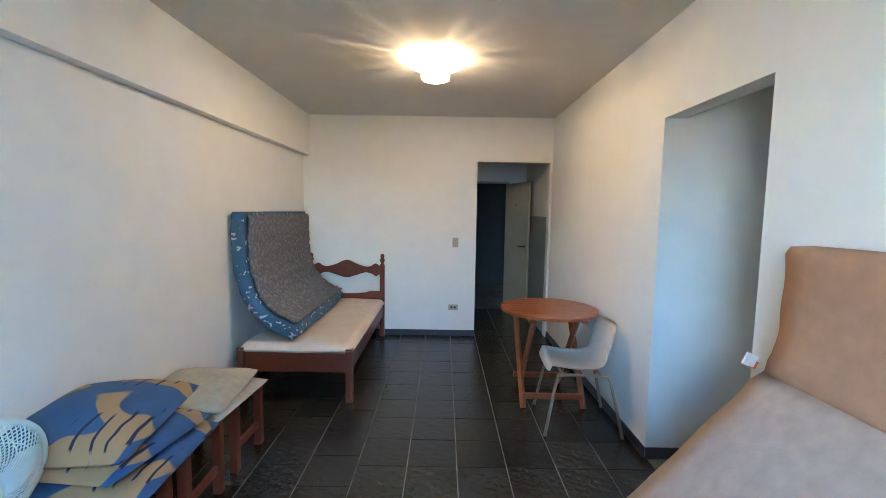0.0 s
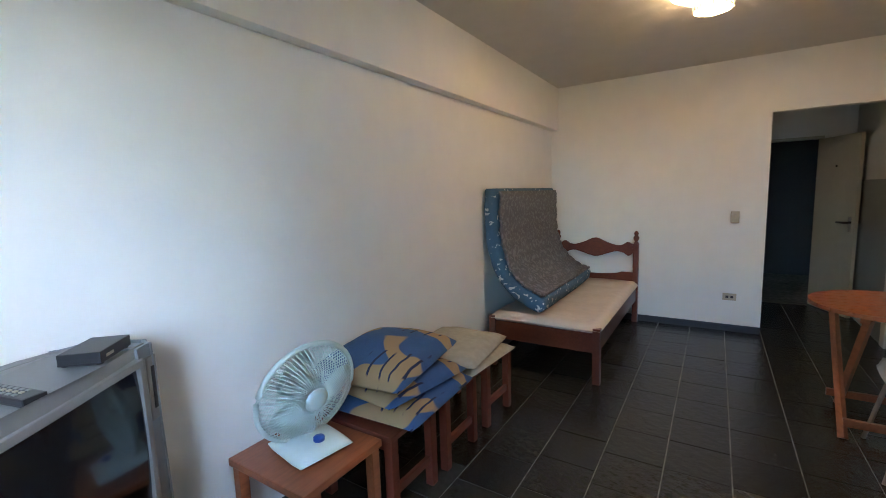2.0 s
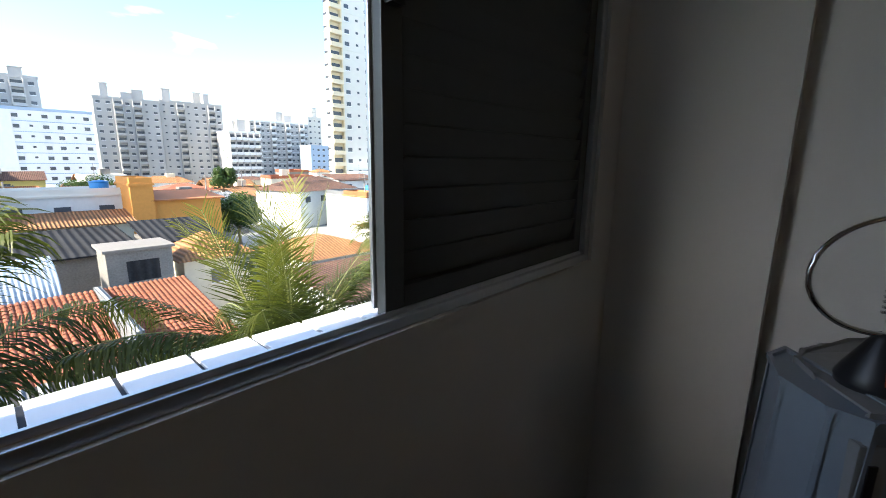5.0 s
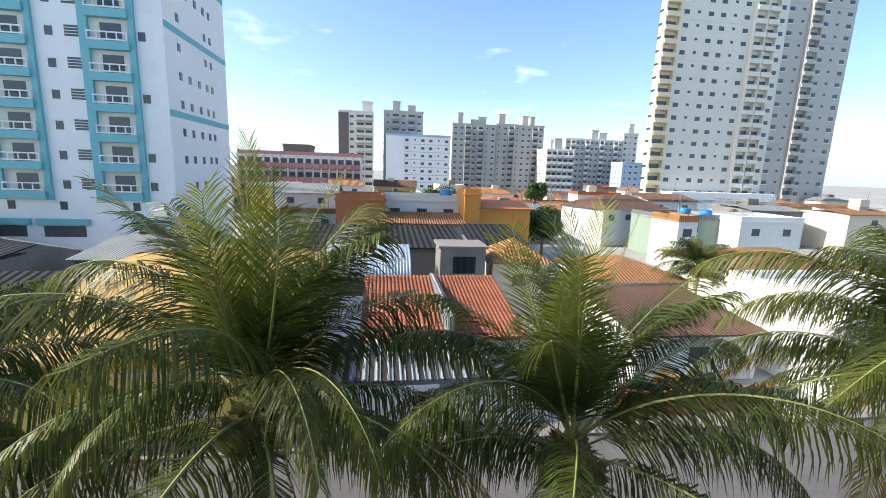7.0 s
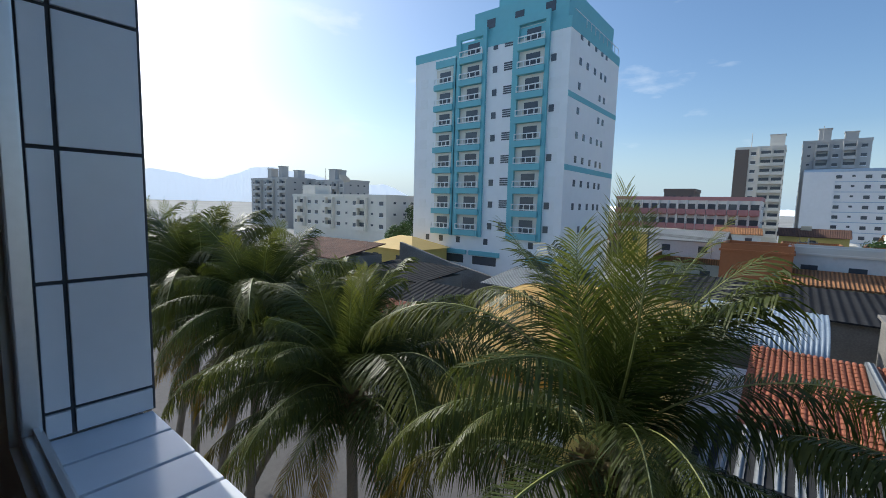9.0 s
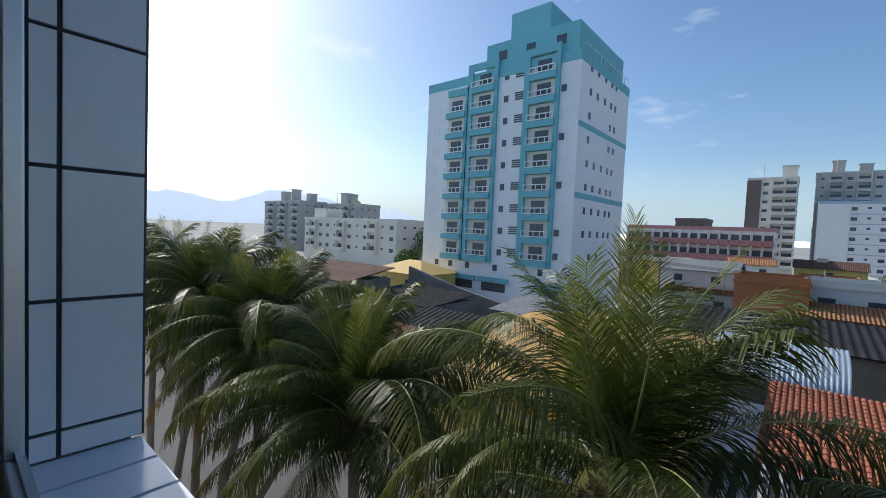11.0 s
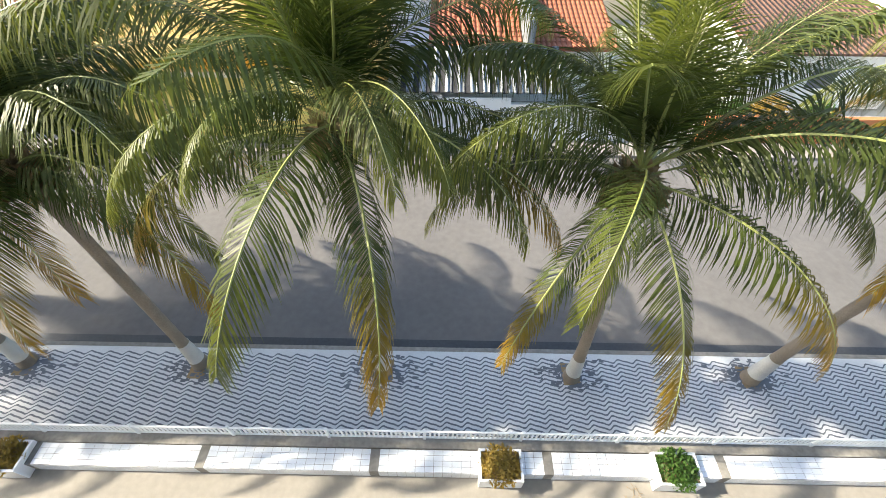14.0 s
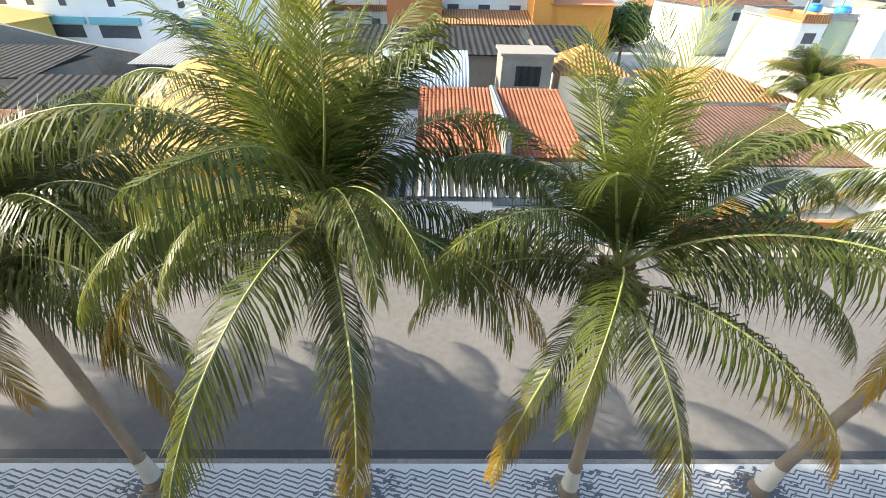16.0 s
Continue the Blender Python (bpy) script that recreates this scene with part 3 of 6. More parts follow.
for k in range(40):
    a = k * 2 * math.pi / 40 + rb_rng.uniform(-0.03, 0.03)
    w = rb_rng.uniform(0.003, 0.0065)
    fl = boxm(0.098, 0.106, -w, w, -0.150, -0.090)
    fl.transform(Matrix.Rotation(a, 4, "Z"))
    part("streak_fin", fl, M_CHAIRSHELL, bo)

# ---- bed ----
bed = thing("bed", "dark red-brown wooden single bed with a carved headboard", "bed", (-1.27, 3.16, 0))
BW, BL = 0.90, 1.84
for y0, h in ((0.0, 0.43), (BL - 0.06, 0.86)):
    for x0 in (0.0, BW - 0.055):
        lg = part("leg", boxm(x0, x0 + 0.055, y0, y0 + 0.055, 0, h, 0.006), M_BEDWOOD, bed)
        if h > 0.5:
            part("finial", lathe([(0.024, 0), (0.026, 0.01), (0.014, 0.022), (0.028, 0.05), (0.030, 0.065), (0.018, 0.09), (0.022, 0.10), (0.024, 0.115), (0.012, 0.135), (0.0, 0.14)], 20, Matrix.Translation((x0 + 0.0275, y0 + 0.0275, h))), M_BEDWOOD, lg, "turned finial", True)
part("side_rail", boxm(BW - 0.045, BW - 0.018, 0.055, BL - 0.06, 0.24, 0.39, 0.004), M_BEDWOOD, bed)
part("side_rail", boxm(0.018, 0.045, 0.055, BL - 0.06, 0.24, 0.39, 0.004), M_BEDWOOD, bed)
part("end_rail", boxm(0.055, BW - 0.055, 0.012, 0.04, 0.24, 0.39, 0.004), M_BEDWOOD, bed)
top_line, low_line = [], []
for i in range(41):
    u = i / 40
    c = abs(u - 0.5) * 2
    zt = 0.850 + 0.068 * math.exp(-(c / 0.36) ** 2 * 1.6) - 0.012 * math.exp(-((c - 0.60) / 0.15) ** 2) + 0.03 * math.exp(-((c - 0.86) / 0.09) ** 2)
    zl = 0.755 - 0.045 * math.exp(-(c / 0.36) ** 2 * 1.6) + 0.018 * math.exp(-((c - 0.58) / 0.16) ** 2) - 0.03 * math.exp(-((c - 0.88) / 0.08) ** 2)
    top_line.append((0.055 + u * (BW - 0.11), zt))
    low_line.append((0.055 + u * (BW - 0.11), zl))
part("headboard_rail", prism(top_line + low_line[::-1], 0.026, Matrix.Translation((0, BL - 0.045, 0))), M_BEDWOOD, bed, "scalloped upper headboard rail")
low2 = [(0.055, 0.44), (BW - 0.055, 0.44), (BW - 0.055, 0.545)] + [(0.055 + (BW - 0.11) * (1 - i / 20), 0.515 + 0.032 * (1 if abs(i / 20 - 0.5) > 0.33 else math.cos((abs(i / 20 - 0.5) / 0.33) * math.pi / 2) * -1 + 1) * (1 if abs(i / 20 - 0.5) > 0.33 else 0.6)) for i in range(1, 20)] + [(0.055, 0.545)]
part("headboard_rail", prism(low2, 0.026, Matrix.Translation((0, BL - 0.045, 0))), M_BEDWOOD, bed, "lower headboard rail")


def slab(w, l, h, nx, ny, puff, rough, seed, corner=0.06):
    """A soft pad: w by l, h thick, rounded and crumpled."""
    bm = bmesh.new()
    top, bot = {}, {}
    for i in range(nx + 1):
        for j in range(ny + 1):
            u, v = i / nx, j / ny
            x, y = (u - 0.5) * w, (v - 0.5) * l
            e = min(u, 1 - u) * w
            g = min(v, 1 - v) * l
            k = min(1, e / corner) ** 0.5 * min(1, g / corner) ** 0.5
            n = noise.noise(Vector((x * 5 + seed, y * 5, seed))) * rough
            inx = corner * 0.25 * (1 - min(1, g / corner))
            x *= 1 - inx / w
            top[i, j] = bm.verts.new((x, y, h * (0.45 + 0.55 * k) + puff * math.sin(math.pi * u) * math.sin(math.pi * v) + n * k))
            bot[i, j] = bm.verts.new((x, y, h * 0.40 * (1 - k)))
    for i in range(nx):
        for j in range(ny):
            bm.faces.new((top[i, j], top[i + 1, j], top[i + 1, j + 1], top[i, j + 1]))
            bm.faces.new((bot[i, j], bot[i, j + 1], bot[i + 1, j + 1], bot[i + 1, j]))
    for i in range(nx):
        for j in (0, ny):
            bm.faces.new((top[i, j], top[i + 1, j], bot[i + 1, j], bot[i, j]))
    for j in range(ny):
        for i in (0, nx):
            bm.faces.new((top[i, j], top[i, j + 1], bot[i, j + 1], bot[i, j]))
    return bm


bm = slab(0.90, 1.80, 0.09, 22, 40, 0.005, 0.012, 3.0, 0.05)
bm.transform(pose(-0.815, 4.06, 0.375))
solid("thin_mattress", bm, M_SHEET, "thin cream mattress in crinkled clear plastic on the bed", "mattress", smooth=True)


def bent(profile, thick, y0, y1, ny, wob=0.0):
    """A mattress that follows a line (x, z) and is y1 - y0 wide."""
    bm = bmesh.new()
    pts = [Vector((a, 0, b)) for a, b in profile]
    n = len(pts)
    grid = []
    for i, p in enumerate(pts):
        d = (pts[min(i + 1, n - 1)] - pts[max(i - 1, 0)]).normalized()
        nor = Vector((-d.z, 0, d.x))
        row = []
        for s in (0.5, -0.5):
            for j in range(ny + 1):
                v = j / ny
                k = 1 - 0.22 * (abs(v - 0.5) * 2) ** 8 - (0.25 if i in (0, n - 1) else 0)
                w = noise.noise(Vector((i * 0.35, v * 6, s))) * wob
                q = p + nor * (thick * s * k + w)
                row.append(bm.verts.new((q.x, y0 + (y1 - y0) * v + 0.015 * noise.noise(Vector((i * 0.3, 5, v))), q.z)))
        grid.append(row)
    m = ny + 1
    for a, b in zip(grid, grid[1:]):
        for j in range(ny):
            bm.faces.new((a[j], a[j + 1], b[j + 1], b[j]))
            bm.faces.new((a[m + j], b[m + j], b[m + j + 1], a[m + j + 1]))
        bm.faces.new((a[0], b[0], b[m], a[m]))
        bm.faces.new((a[ny], a[m + ny], b[m + ny], b[ny]))
    for g in (grid[0], grid[-1]):
        for j in range(ny):
            bm.faces.new((g[j], g[j + 1], g[m + j + 1], g[m + j]))
    return bm


def smooth_line(pts, n):
    """A rounded line through a few points."""
    out = []
    for i in range(n + 1):
        u = i / n * (len(pts) - 1)
        k = min(int(u), len(pts) - 2)
        f = u - k
        p0, p1, p2, p3 = pts[max(k - 1, 0)], pts[k], pts[k + 1], pts[min(k + 2, len(pts) - 1)]
        out.append(tuple(0.5 * (2 * b + (c - a) * f + (2 * a - 5 * b + 4 * c - d) * f * f + (3 * b - a - 3 * c + d) * f ** 3) for a, b, c, d in zip(p0, p1, p2, p3)))
    return out


fold = thing("folded_mattress", "grey quilted mattress with blue printed border, bent against wall", "mattress", (0, 0, 0))
prof = smooth_line([(-1.268, 1.485), (-1.268, 1.22), (-1.25, 1.0), (-1.185, 0.80), (-1.07, 0.655), (-0.93, 0.567), (-0.82, 0.535)], 40)
core = part("border", bent(prof, 0.135, 3.22, 4.72, 24, 0.01), M_BLUEQUILT, fold, "blue printed border with white motifs", True)
quilt = []
for i, (a, b) in enumerate(prof[1:-1]):
    d = Vector((prof[i + 2][0] - prof[i][0], prof[i + 2][1] - prof[i][1])).normalized()
    lift = 0.080 + (0.004 + 0.002 * math.sin(i * 1.9) if i % 4 else -0.006)
    quilt.append((a - d.y * lift, b + d.x * lift))
part("quilt", bent(quilt, 0.020, 3.235, 4.70, 40, 0.006), M_GREYQUILT, fold, "worn grey quilted face", True)

# ---- sofa mattress by the opening ----
fm = thing("foam_mattress", "tan foam mattress slumped against the wall, seat painted paler as lit", "mattress", (0, 0, 0))
p2 = smooth_line([(1.525, 1.42), (1.53, 1.2), (1.49, 1.0), (1.30, 0.77), (1.07, 0.52), (0.88, 0.30), (0.76, 0.08)], 36)
part("back", bent(p2[:14], 0.14, -0.05, 1.355, 16, 0.008), M_FOAM, fm, "bare tan foam back", True)
part("seat", bent(p2[13:], 0.13, -0.03, 1.365, 16, 0.01), M_FOAM_LIT, fm, "foam seat in a paler tone for light from above", True)
tg = boxm(-0.026, 0.026, -0.004, 0.004, -0.022, 0.022, 0.002)
tg.transform(pose(1.40, 1.375, 1.02, 10, 20, 15))
part("label_flap", tg, M_CHAIRSHELL, fm, "torn white cloth label", False)
tg = boxm(-0.014, 0.014, -0.003, 0.003, -0.014, 0.014, 0.002)
tg.transform(pose(1.42, 1.383, 1.00, 10, 20, 15))
part("label_patch", tg, M_ORANGE, fm, "small orange tag")

# ---- stools and cushions ----


def stool(x, y, w, d, h, rz=0):
    s = thing("stool", "reddish wooden stool with square legs against the wall", "stool", (x, y, 0), "stools along the wall", rz)
    part("seat", boxm(-w / 2, w / 2, -d / 2, d / 2, h - 0.025, h, 0.004), M_STOOL, s)
    for sx in (-1, 1):
        for sy in (-1, 1):
            part("leg", boxm(sx * (w / 2 - 0.03) - 0.022, sx * (w / 2 - 0.03) + 0.022, sy * (d / 2 - 0.03) - 0.022, sy * (d / 2 - 0.03) + 0.022, 0, h - 0.025, 0.003), M_STOOL, s)
    for sx in (-1, 1):
        part("stretcher", boxm(sx * (w / 2 - 0.03) - 0.010, sx * (w / 2 - 0.03) + 0.010, -d / 2 + 0.052, d / 2 - 0.052, 0.12, 0.16, 0.002), M_STOOL, s)
    for sy in (-1, 1):
        part("apron", boxm(-w / 2 + 0.052, w / 2 - 0.052, sy * (d / 2 - 0.03) - 0.010, sy * (d / 2 - 0.03) + 0.010, h - 0.085, h - 0.027, 0.002), M_STOOL, s)
    return s


stool(-1.05, 1.50, 0.46, 0.36, 0.42)
stool(-1.05, 1.93, 0.46, 0.36, 0.42, 1)
stool(-1.05, 2.42, 0.46, 0.36, 0.42, -1)


def cushion(x, y, z, w, l, h, material, label, seed, rz=0, tilt=0, roll=0):
    bm = slab(w, l, h * 0.6, 20, 22, h * 0.5, 0.015, seed, 0.05)
    c = solid("cushion", bm, material, label, "cushion", group="cushions on the stools", smooth=True)
    c.matrix_world = pose(x, y, z, tilt, roll, rz)
    return c


BL_LAB = "blue seat cushion printed with orange-yellow suns and faces"
cushion(-1.03, 1.66, 0.42, 0.54, 0.60, 0.10, M_BLUECLOTH, BL_LAB, 1.0, 3)
cushion(-1.06, 1.64, 0.505, 0.52, 0.58, 0.11, M_BLUECLOTH, BL_LAB, 9.0, -5, -2)
cushion(-1.08, 1.62, 0.60, 0.52, 0.60, 0.13, M_BLUECLOTH, BL_LAB, 17.0, 6, 3)
cushion(-1.03, 2.28, 0.42, 0.50, 0.56, 0.06, M_BEIGE, "thin grey-beige worn seat cushion on a stool", 27.0, -3)
cushion(-1.05, 2.24, 0.472, 0.50, 0.58, 0.085, M_BEIGE, "thin grey-beige worn seat cushion on a stool", 33.0, 6)

# ---- fan on a small table ----
ft = thing("side_table", "small orange-brown wooden side table under the fan", "table", (-1.04, 1.06, 0))
part("tabletop", boxm(-0.22, 0.22, -0.20, 0.20, 0.42, 0.45, 0.005), M_TABLE, ft)
for sx in (-1, 1):
    for sy in (-1, 1):
        part("leg", boxm(sx * 0.19 - 0.02, sx * 0.19 + 0.02, sy * 0.17 - 0.02, sy * 0.17 + 0.02, 0, 0.42, 0.003), M_TABLE, ft)
fan = thing("table_fan", "pale green-white desk fan with a round wire guard", "fan", (-1.03, 1.07, 0.45), rz=80)
base = slab(0.24, 0.26, 0.05, 14, 14, 0.02, 0.0, 2.0, 0.05)
fb = part("base", base, M_FANW, fan, "pale plastic base", True)
part("knob", lathe([(0.022, 0), (0.022, 0.012), (0.018, 0.016)], 20, Matrix.Translation((0.0, -0.07, 0.062))), M_BLUEKNOB, fb, "blue round knob", True)
part("neck", tube([(0, 0.02, 0.05), (0, 0.03, 0.10), (0, 0.045, 0.16)], 0.035, 14, r2=0.028), M_FANW, fan, "", True)
HM = pose(0, 0.0, 0.245, 103, 0, 0)
part("motor", lathe([(0.0, -0.14), (0.045, -0.13), (0.062, -0.09), (0.062, -0.03), (0.03, -0.02), (0.0, -0.02)], 24, HM), M_FANW, fan, "", True)
part("hub", lathe([(0.045, 0.075), (0.045, 0.082), (0.03, 0.088), (0.0, 0.088)], 24, HM), M_FANW, fan, "round pale hub badge", True)


def fan_blade(k):
    bm = bmesh.new()
    rows = []
    for i in range(8):
        r = 0.03 + 0.15 * i / 7
        w = 0.5 + 0.35 * math.sin(i / 7 * math.pi * 0.9)
        rows.append([bm.verts.new((r * math.cos(k * 2.094 + a * w), r * math.sin(k * 2.094 + a * w), 0.02 + 0.03 * a)) for a in (-0.8, -0.3, 0.3, 0.8)])
    for a, b in zip(rows, rows[1:]):
        for j in range(3):
            bm.faces.new((a[j], a[j + 1], b[j + 1], b[j]))
    bmesh.ops.solidify(bm, geom=bm.faces[:], thickness=0.002)
    bm.transform(HM)
    return bm


for k in range(3):
    part("blade", fan_blade(k), M_FANW, fan, "", True)


def guard(front):
    s = 1 if front else -1
    label = "pale wire front guard" if front else "pale wire rear guard"
    zz = 0.01 + s * (0.065 if front else 0.055)
    g = part("front_guard" if front else "rear_guard", tube([HM @ Vector((0.045 * math.cos(a * math.pi / 12), 0.045 * math.sin(a * math.pi / 12), zz)) for a in range(24)], 0.004, 6, True), M_FANW, fan, label, True)
    pts = []
    for i in range(7):
        u = i / 6
        r = 0.045 + (0.205 - 0.045) * u
        pts.append((r * math.cos(0.25 * u), r * math.sin(0.25 * u), 0.01 + s * (0.065 if front else 0.055) * math.cos(u ** 1.6 * math.pi / 2)))
    wire = mesh_of(tube(pts, 0.0023, 4), M_FANW, True)
    for k in range(72):
        shared("wire", wire, g, HM @ Matrix.Rotation(k * 2 * math.pi / 72, 4, "Z"))
    for rr, zq in ((0.10, 0.055), (0.155, 0.037)):
        part("hoop", tube([HM @ Vector((rr * math.cos(a * math.pi / 20), rr * math.sin(a * math.pi / 20), 0.01 + s * zq)) for a in range(40)], 0.002, 5, True), M_FANW, g, "", True)


guard(True)
guard(False)
part("rim", tube([HM @ Vector((0.205 * math.cos(a * math.pi / 24), 0.205 * math.sin(a * math.pi / 24), 0.01)) for a in range(48)], 0.011, 8, True), M_FANW, fan, "", True)
part("cord", tube(smooth_line([(0.05, 0.12, 0.012), (0.16, 0.17, 0.012), (0.17, 0.26, 0.012), (0.19, 0.29, -0.1)], 16), 0.004, 6), M_CHAIRSHELL, fan, "white power cord", True)

# ---- television ----
TVC = Vector((-0.90, 0.275, 0.0))
tva = math.degrees(math.atan2(0.58, 0.81))
st = thing("tv_stand", "plain dark wooden stand under the television", "stand", (TVC.x - 0.81 * 0.24, TVC.y - 0.58 * 0.24, 0), rz=tva)
part("top", boxm(-0.25, 0.22, -0.30, 0.30, 0.42, 0.45, 0.004), M_BEDWOOD, st)
for sy in (-1, 1):
    part("side_panel", boxm(-0.24, 0.20, sy * 0.28 - 0.012, sy * 0.28 + 0.012, 0, 0.42, 0.002), M_BEDWOOD, st)
tv = thing("television", "large silver-grey tube television with a dark screen", "television", (TVC.x, TVC.y, 0.45), rz=tva)
H = 0.58
SWAP = Matrix(((1, 0, 0, 0), (0, 0, 1, 0), (0, 1, 0, 0), (0, 0, 0, 1)))
plan = [(0.0, -0.352), (0.014, -0.18), (0.02, 0.0), (0.014, 0.18), (0.0, 0.352)]
for k in range(13):
    a = math.pi * k / 12
    plan.append((-0.13 - 0.17 * math.sin(a) ** 0.8, 0.352 * math.cos(a) if 0 < k < 12 else math.copysign(0.352, math.cos(a))))
cab = prism(plan, H, None)
cab.transform(SWAP)
bmesh.ops.bevel(cab, geom=[e for e in cab.edges], offset=0.007, segments=2, affect="EDGES")
part("cabinet", cab, M_TVGREY, tv, "silver-grey plastic front cabinet")
bk = bmesh.new()
sec = [(-0.15, 0.345, 0.01, H - 0.012), (-0.26, 0.315, 0.02, H - 0.04), (-0.38, 0.22, 0.04, H - 0.12), (-0.47, 0.17, 0.06, H - 0.18)]
rr = []
for xx, hw, z0, z1 in sec:
    rr.append([bk.verts.new(p) for p in ((xx, -hw, z0), (xx, hw, z0), (xx, hw, z1), (xx, -hw, z1))])
for a, b in zip(rr, rr[1:]):
    for k in range(4):
        bk.faces.new((a[k], a[(k + 1) % 4], b[(k + 1) % 4], b[k]))
bk.faces.new(rr[-1])
part("back_shell", bk, M_BLACK, tv, "black plastic back shell")
scr = bmesh.new()
gr = {}
for i in range(13):
    for j in range(11):
        u, v = i / 12 - 0.5, j / 10 - 0.5
        gr[i, j] = scr.verts.new((0.034 - 0.05 * (u * u) - 0.03 * v * v, u * 0.58, 0.32 + v * 0.425))
for i in range(12):
    for j in range(10):
        scr.faces.new((gr[i, j], gr[i + 1, j], gr[i + 1, j + 1], gr[i, j + 1]))
part("screen", scr, M_SCREEN, tv, "dark curved picture tube", True)
for a in ((-0.30, 0.30, 0.085, 0.105), (-0.30, 0.30, 0.535, 0.555)):
    part("bezel", boxm(0.004, 0.030, a[0], a[1], a[2], a[3], 0.004), M_TVGREY, tv)
for yy in (-0.305, 0.305):
    part("bezel", boxm(-0.004, 0.026, yy - 0.012, yy + 0.012, 0.085, 0.555, 0.004), M_TVGREY, tv)
for s in (-1, 1):
    ck = prism([(0.010, s * 0.330), (0.012, s * 0.385), (-0.022, s * 0.418), (-0.11, s * 0.428), (-0.20, s * 0.395), (-0.23, s * 0.352)], H - 0.004, None)
    ck.transform(SWAP)
    bmesh.ops.bevel(ck, geom=[e for e in ck.edges], offset=0.008, segments=2, affect="EDGES")
    for v in ck.verts:
        # the cheek leans in towards its top and swells at mid height
        f = v.co.z / H
        v.co.y -= s * 0.022 * max(0.0, f - 0.55) / 0.45
    sp = part("speaker_cheek", ck, M_TVSILVER, tv, "light silver side speaker panel")
    part("plate", boxm(-0.016, 0.017, s * 0.356 - 0.022, s * 0.356 + 0.022, 0.35, 0.545, 0.004), M_TVGREY, sp, "raised silver plate")
    part("slot", boxm(-0.01, 0.0195, s * 0.356 - 0.007, s * 0.356 + 0.007, 0.385, 0.515, 0.002), M_BLACK, sp)
part("lower_trim", boxm(0.0, 0.03, -0.32, 0.32, 0.035, 0.06, 0.006), M_TVSILVER, tv, "thin silver line under the screen")
part("maker_mark", boxm(0.012, 0.0165, -0.29, -0.24, 0.560, 0.566), M_BLACK, tv)


def tv_point(dx, dy, dz):
    return (Matrix.Translation((TVC.x, TVC.y, 0.45)) @ Matrix.Rotation(radians(tva), 4, "Z")) @ Vector((dx, dy, dz))


ap = tv_point(-0.10, -0.275, H)
an = thing("tv_antenna", "indoor loop antenna with a black and orange cone base", "antenna", ap, rz=tva)
part("base", lathe([(0.052, 0), (0.054, 0.012), (0.046, 0.03), (0.016, 0.085), (0.010, 0.092)], 28), M_BLACK, an, "black cone base", True)
wedge = bmesh.new()
pv = []
for r, z in ((0.0505, 0.022), (0.047, 0.032), (0.018, 0.084)):
    pv.append([wedge.verts.new(((r + 0.003) * math.cos(radians(a)), (r + 0.003) * math.sin(radians(a)), z)) for a in range(-30, 50, 10)])
for a, b in zip(pv, pv[1:]):
    for k in range(len(a) - 1):
        wedge.faces.new((a[k], a[k + 1], b[k + 1], b[k]))
bmesh.ops.solidify(wedge, geom=wedge.faces[:], thickness=0.0015)
part("panel", wedge, M_ORANGE, an, "orange panel")
part("mast", tube([(0, 0, 0.09), (0, 0, 0.27)], 0.006, 10), M_CHAIRSHELL, an, "clear white mast", True)
coil = [(0.013 * math.cos(i * 0.9), 0.013 * math.sin(i * 0.9), 0.12 + i * 0.00125) for i in range(92)]
part("coil", tube(coil, 0.0016, 5), M_CHROME, an, "chrome coil", True)
part("cap", lathe([(0.014, 0.262), (0.016, 0.268), (0.016, 0.298), (0.012, 0.302)], 16), M_BLACK, an, "black cap", True)
part("loop", tube([(0, 0.13 * math.sin(i * math.pi / 30), 0.185 - 0.095 * math.cos(i * math.pi / 30)) for i in range(60)], 0.0042, 8, True), M_CHROME, an, "white metal ring loop", True)
part("lead", tube(smooth_line([(-0.04, 0.0, 0.006), (-0.10, 0.06, 0.006), (-0.14, 0.20, 0.006), (-0.16, 0.40, 0.006), (-0.19, 0.44, -0.05)], 24), 0.003, 6), M_BLACK, an, "thin black antenna lead", True)
rp = tv_point(-0.07, 0.02, H)
rm = thing("remote_control", "black remote control lying on the television", "remote control", rp, rz=15)
part("body", boxm(-0.085, 0.085, -0.022, 0.022, 0, 0.020, 0.005), M_BLACK, rm)
for i in range(6):
    for j in range(3):
        part("button", boxm(-0.06 + i * 0.02 - 0.005, -0.06 + i * 0.02 + 0.005, -0.012 + j * 0.012 - 0.0035, -0.012 + j * 0.012 + 0.0035, 0.020, 0.0225), M_DADO if j != 1 else M_PLATE, rm)
bp = tv_point(-0.07, 0.27, H)
cb = thing("converter_box", "small black digital converter box on the television", "set-top box", bp, rz=tva + 8)
part("body", boxm(-0.05, 0.05, -0.075, 0.075, 0.004, 0.036, 0.004), M_BLACK, cb)
part("front_label", boxm(0.050, 0.0512, -0.05, -0.015, 0.014, 0.022), M_PLATE, cb)
for sx in (-1, 1):
    for sy in (-1, 1):
        part("foot", boxm(sx * 0.04 - 0.006, sx * 0.04 + 0.006, sy * 0.06 - 0.006, sy * 0.06 + 0.006, 0, 0.004), M_BLACK, cb)

# ---- table and chair ----
tb = thing("round_table", "round orange-brown slatted wooden folding table by the wall", "table", (1.20, 3.38, 0))
R0 = 0.39
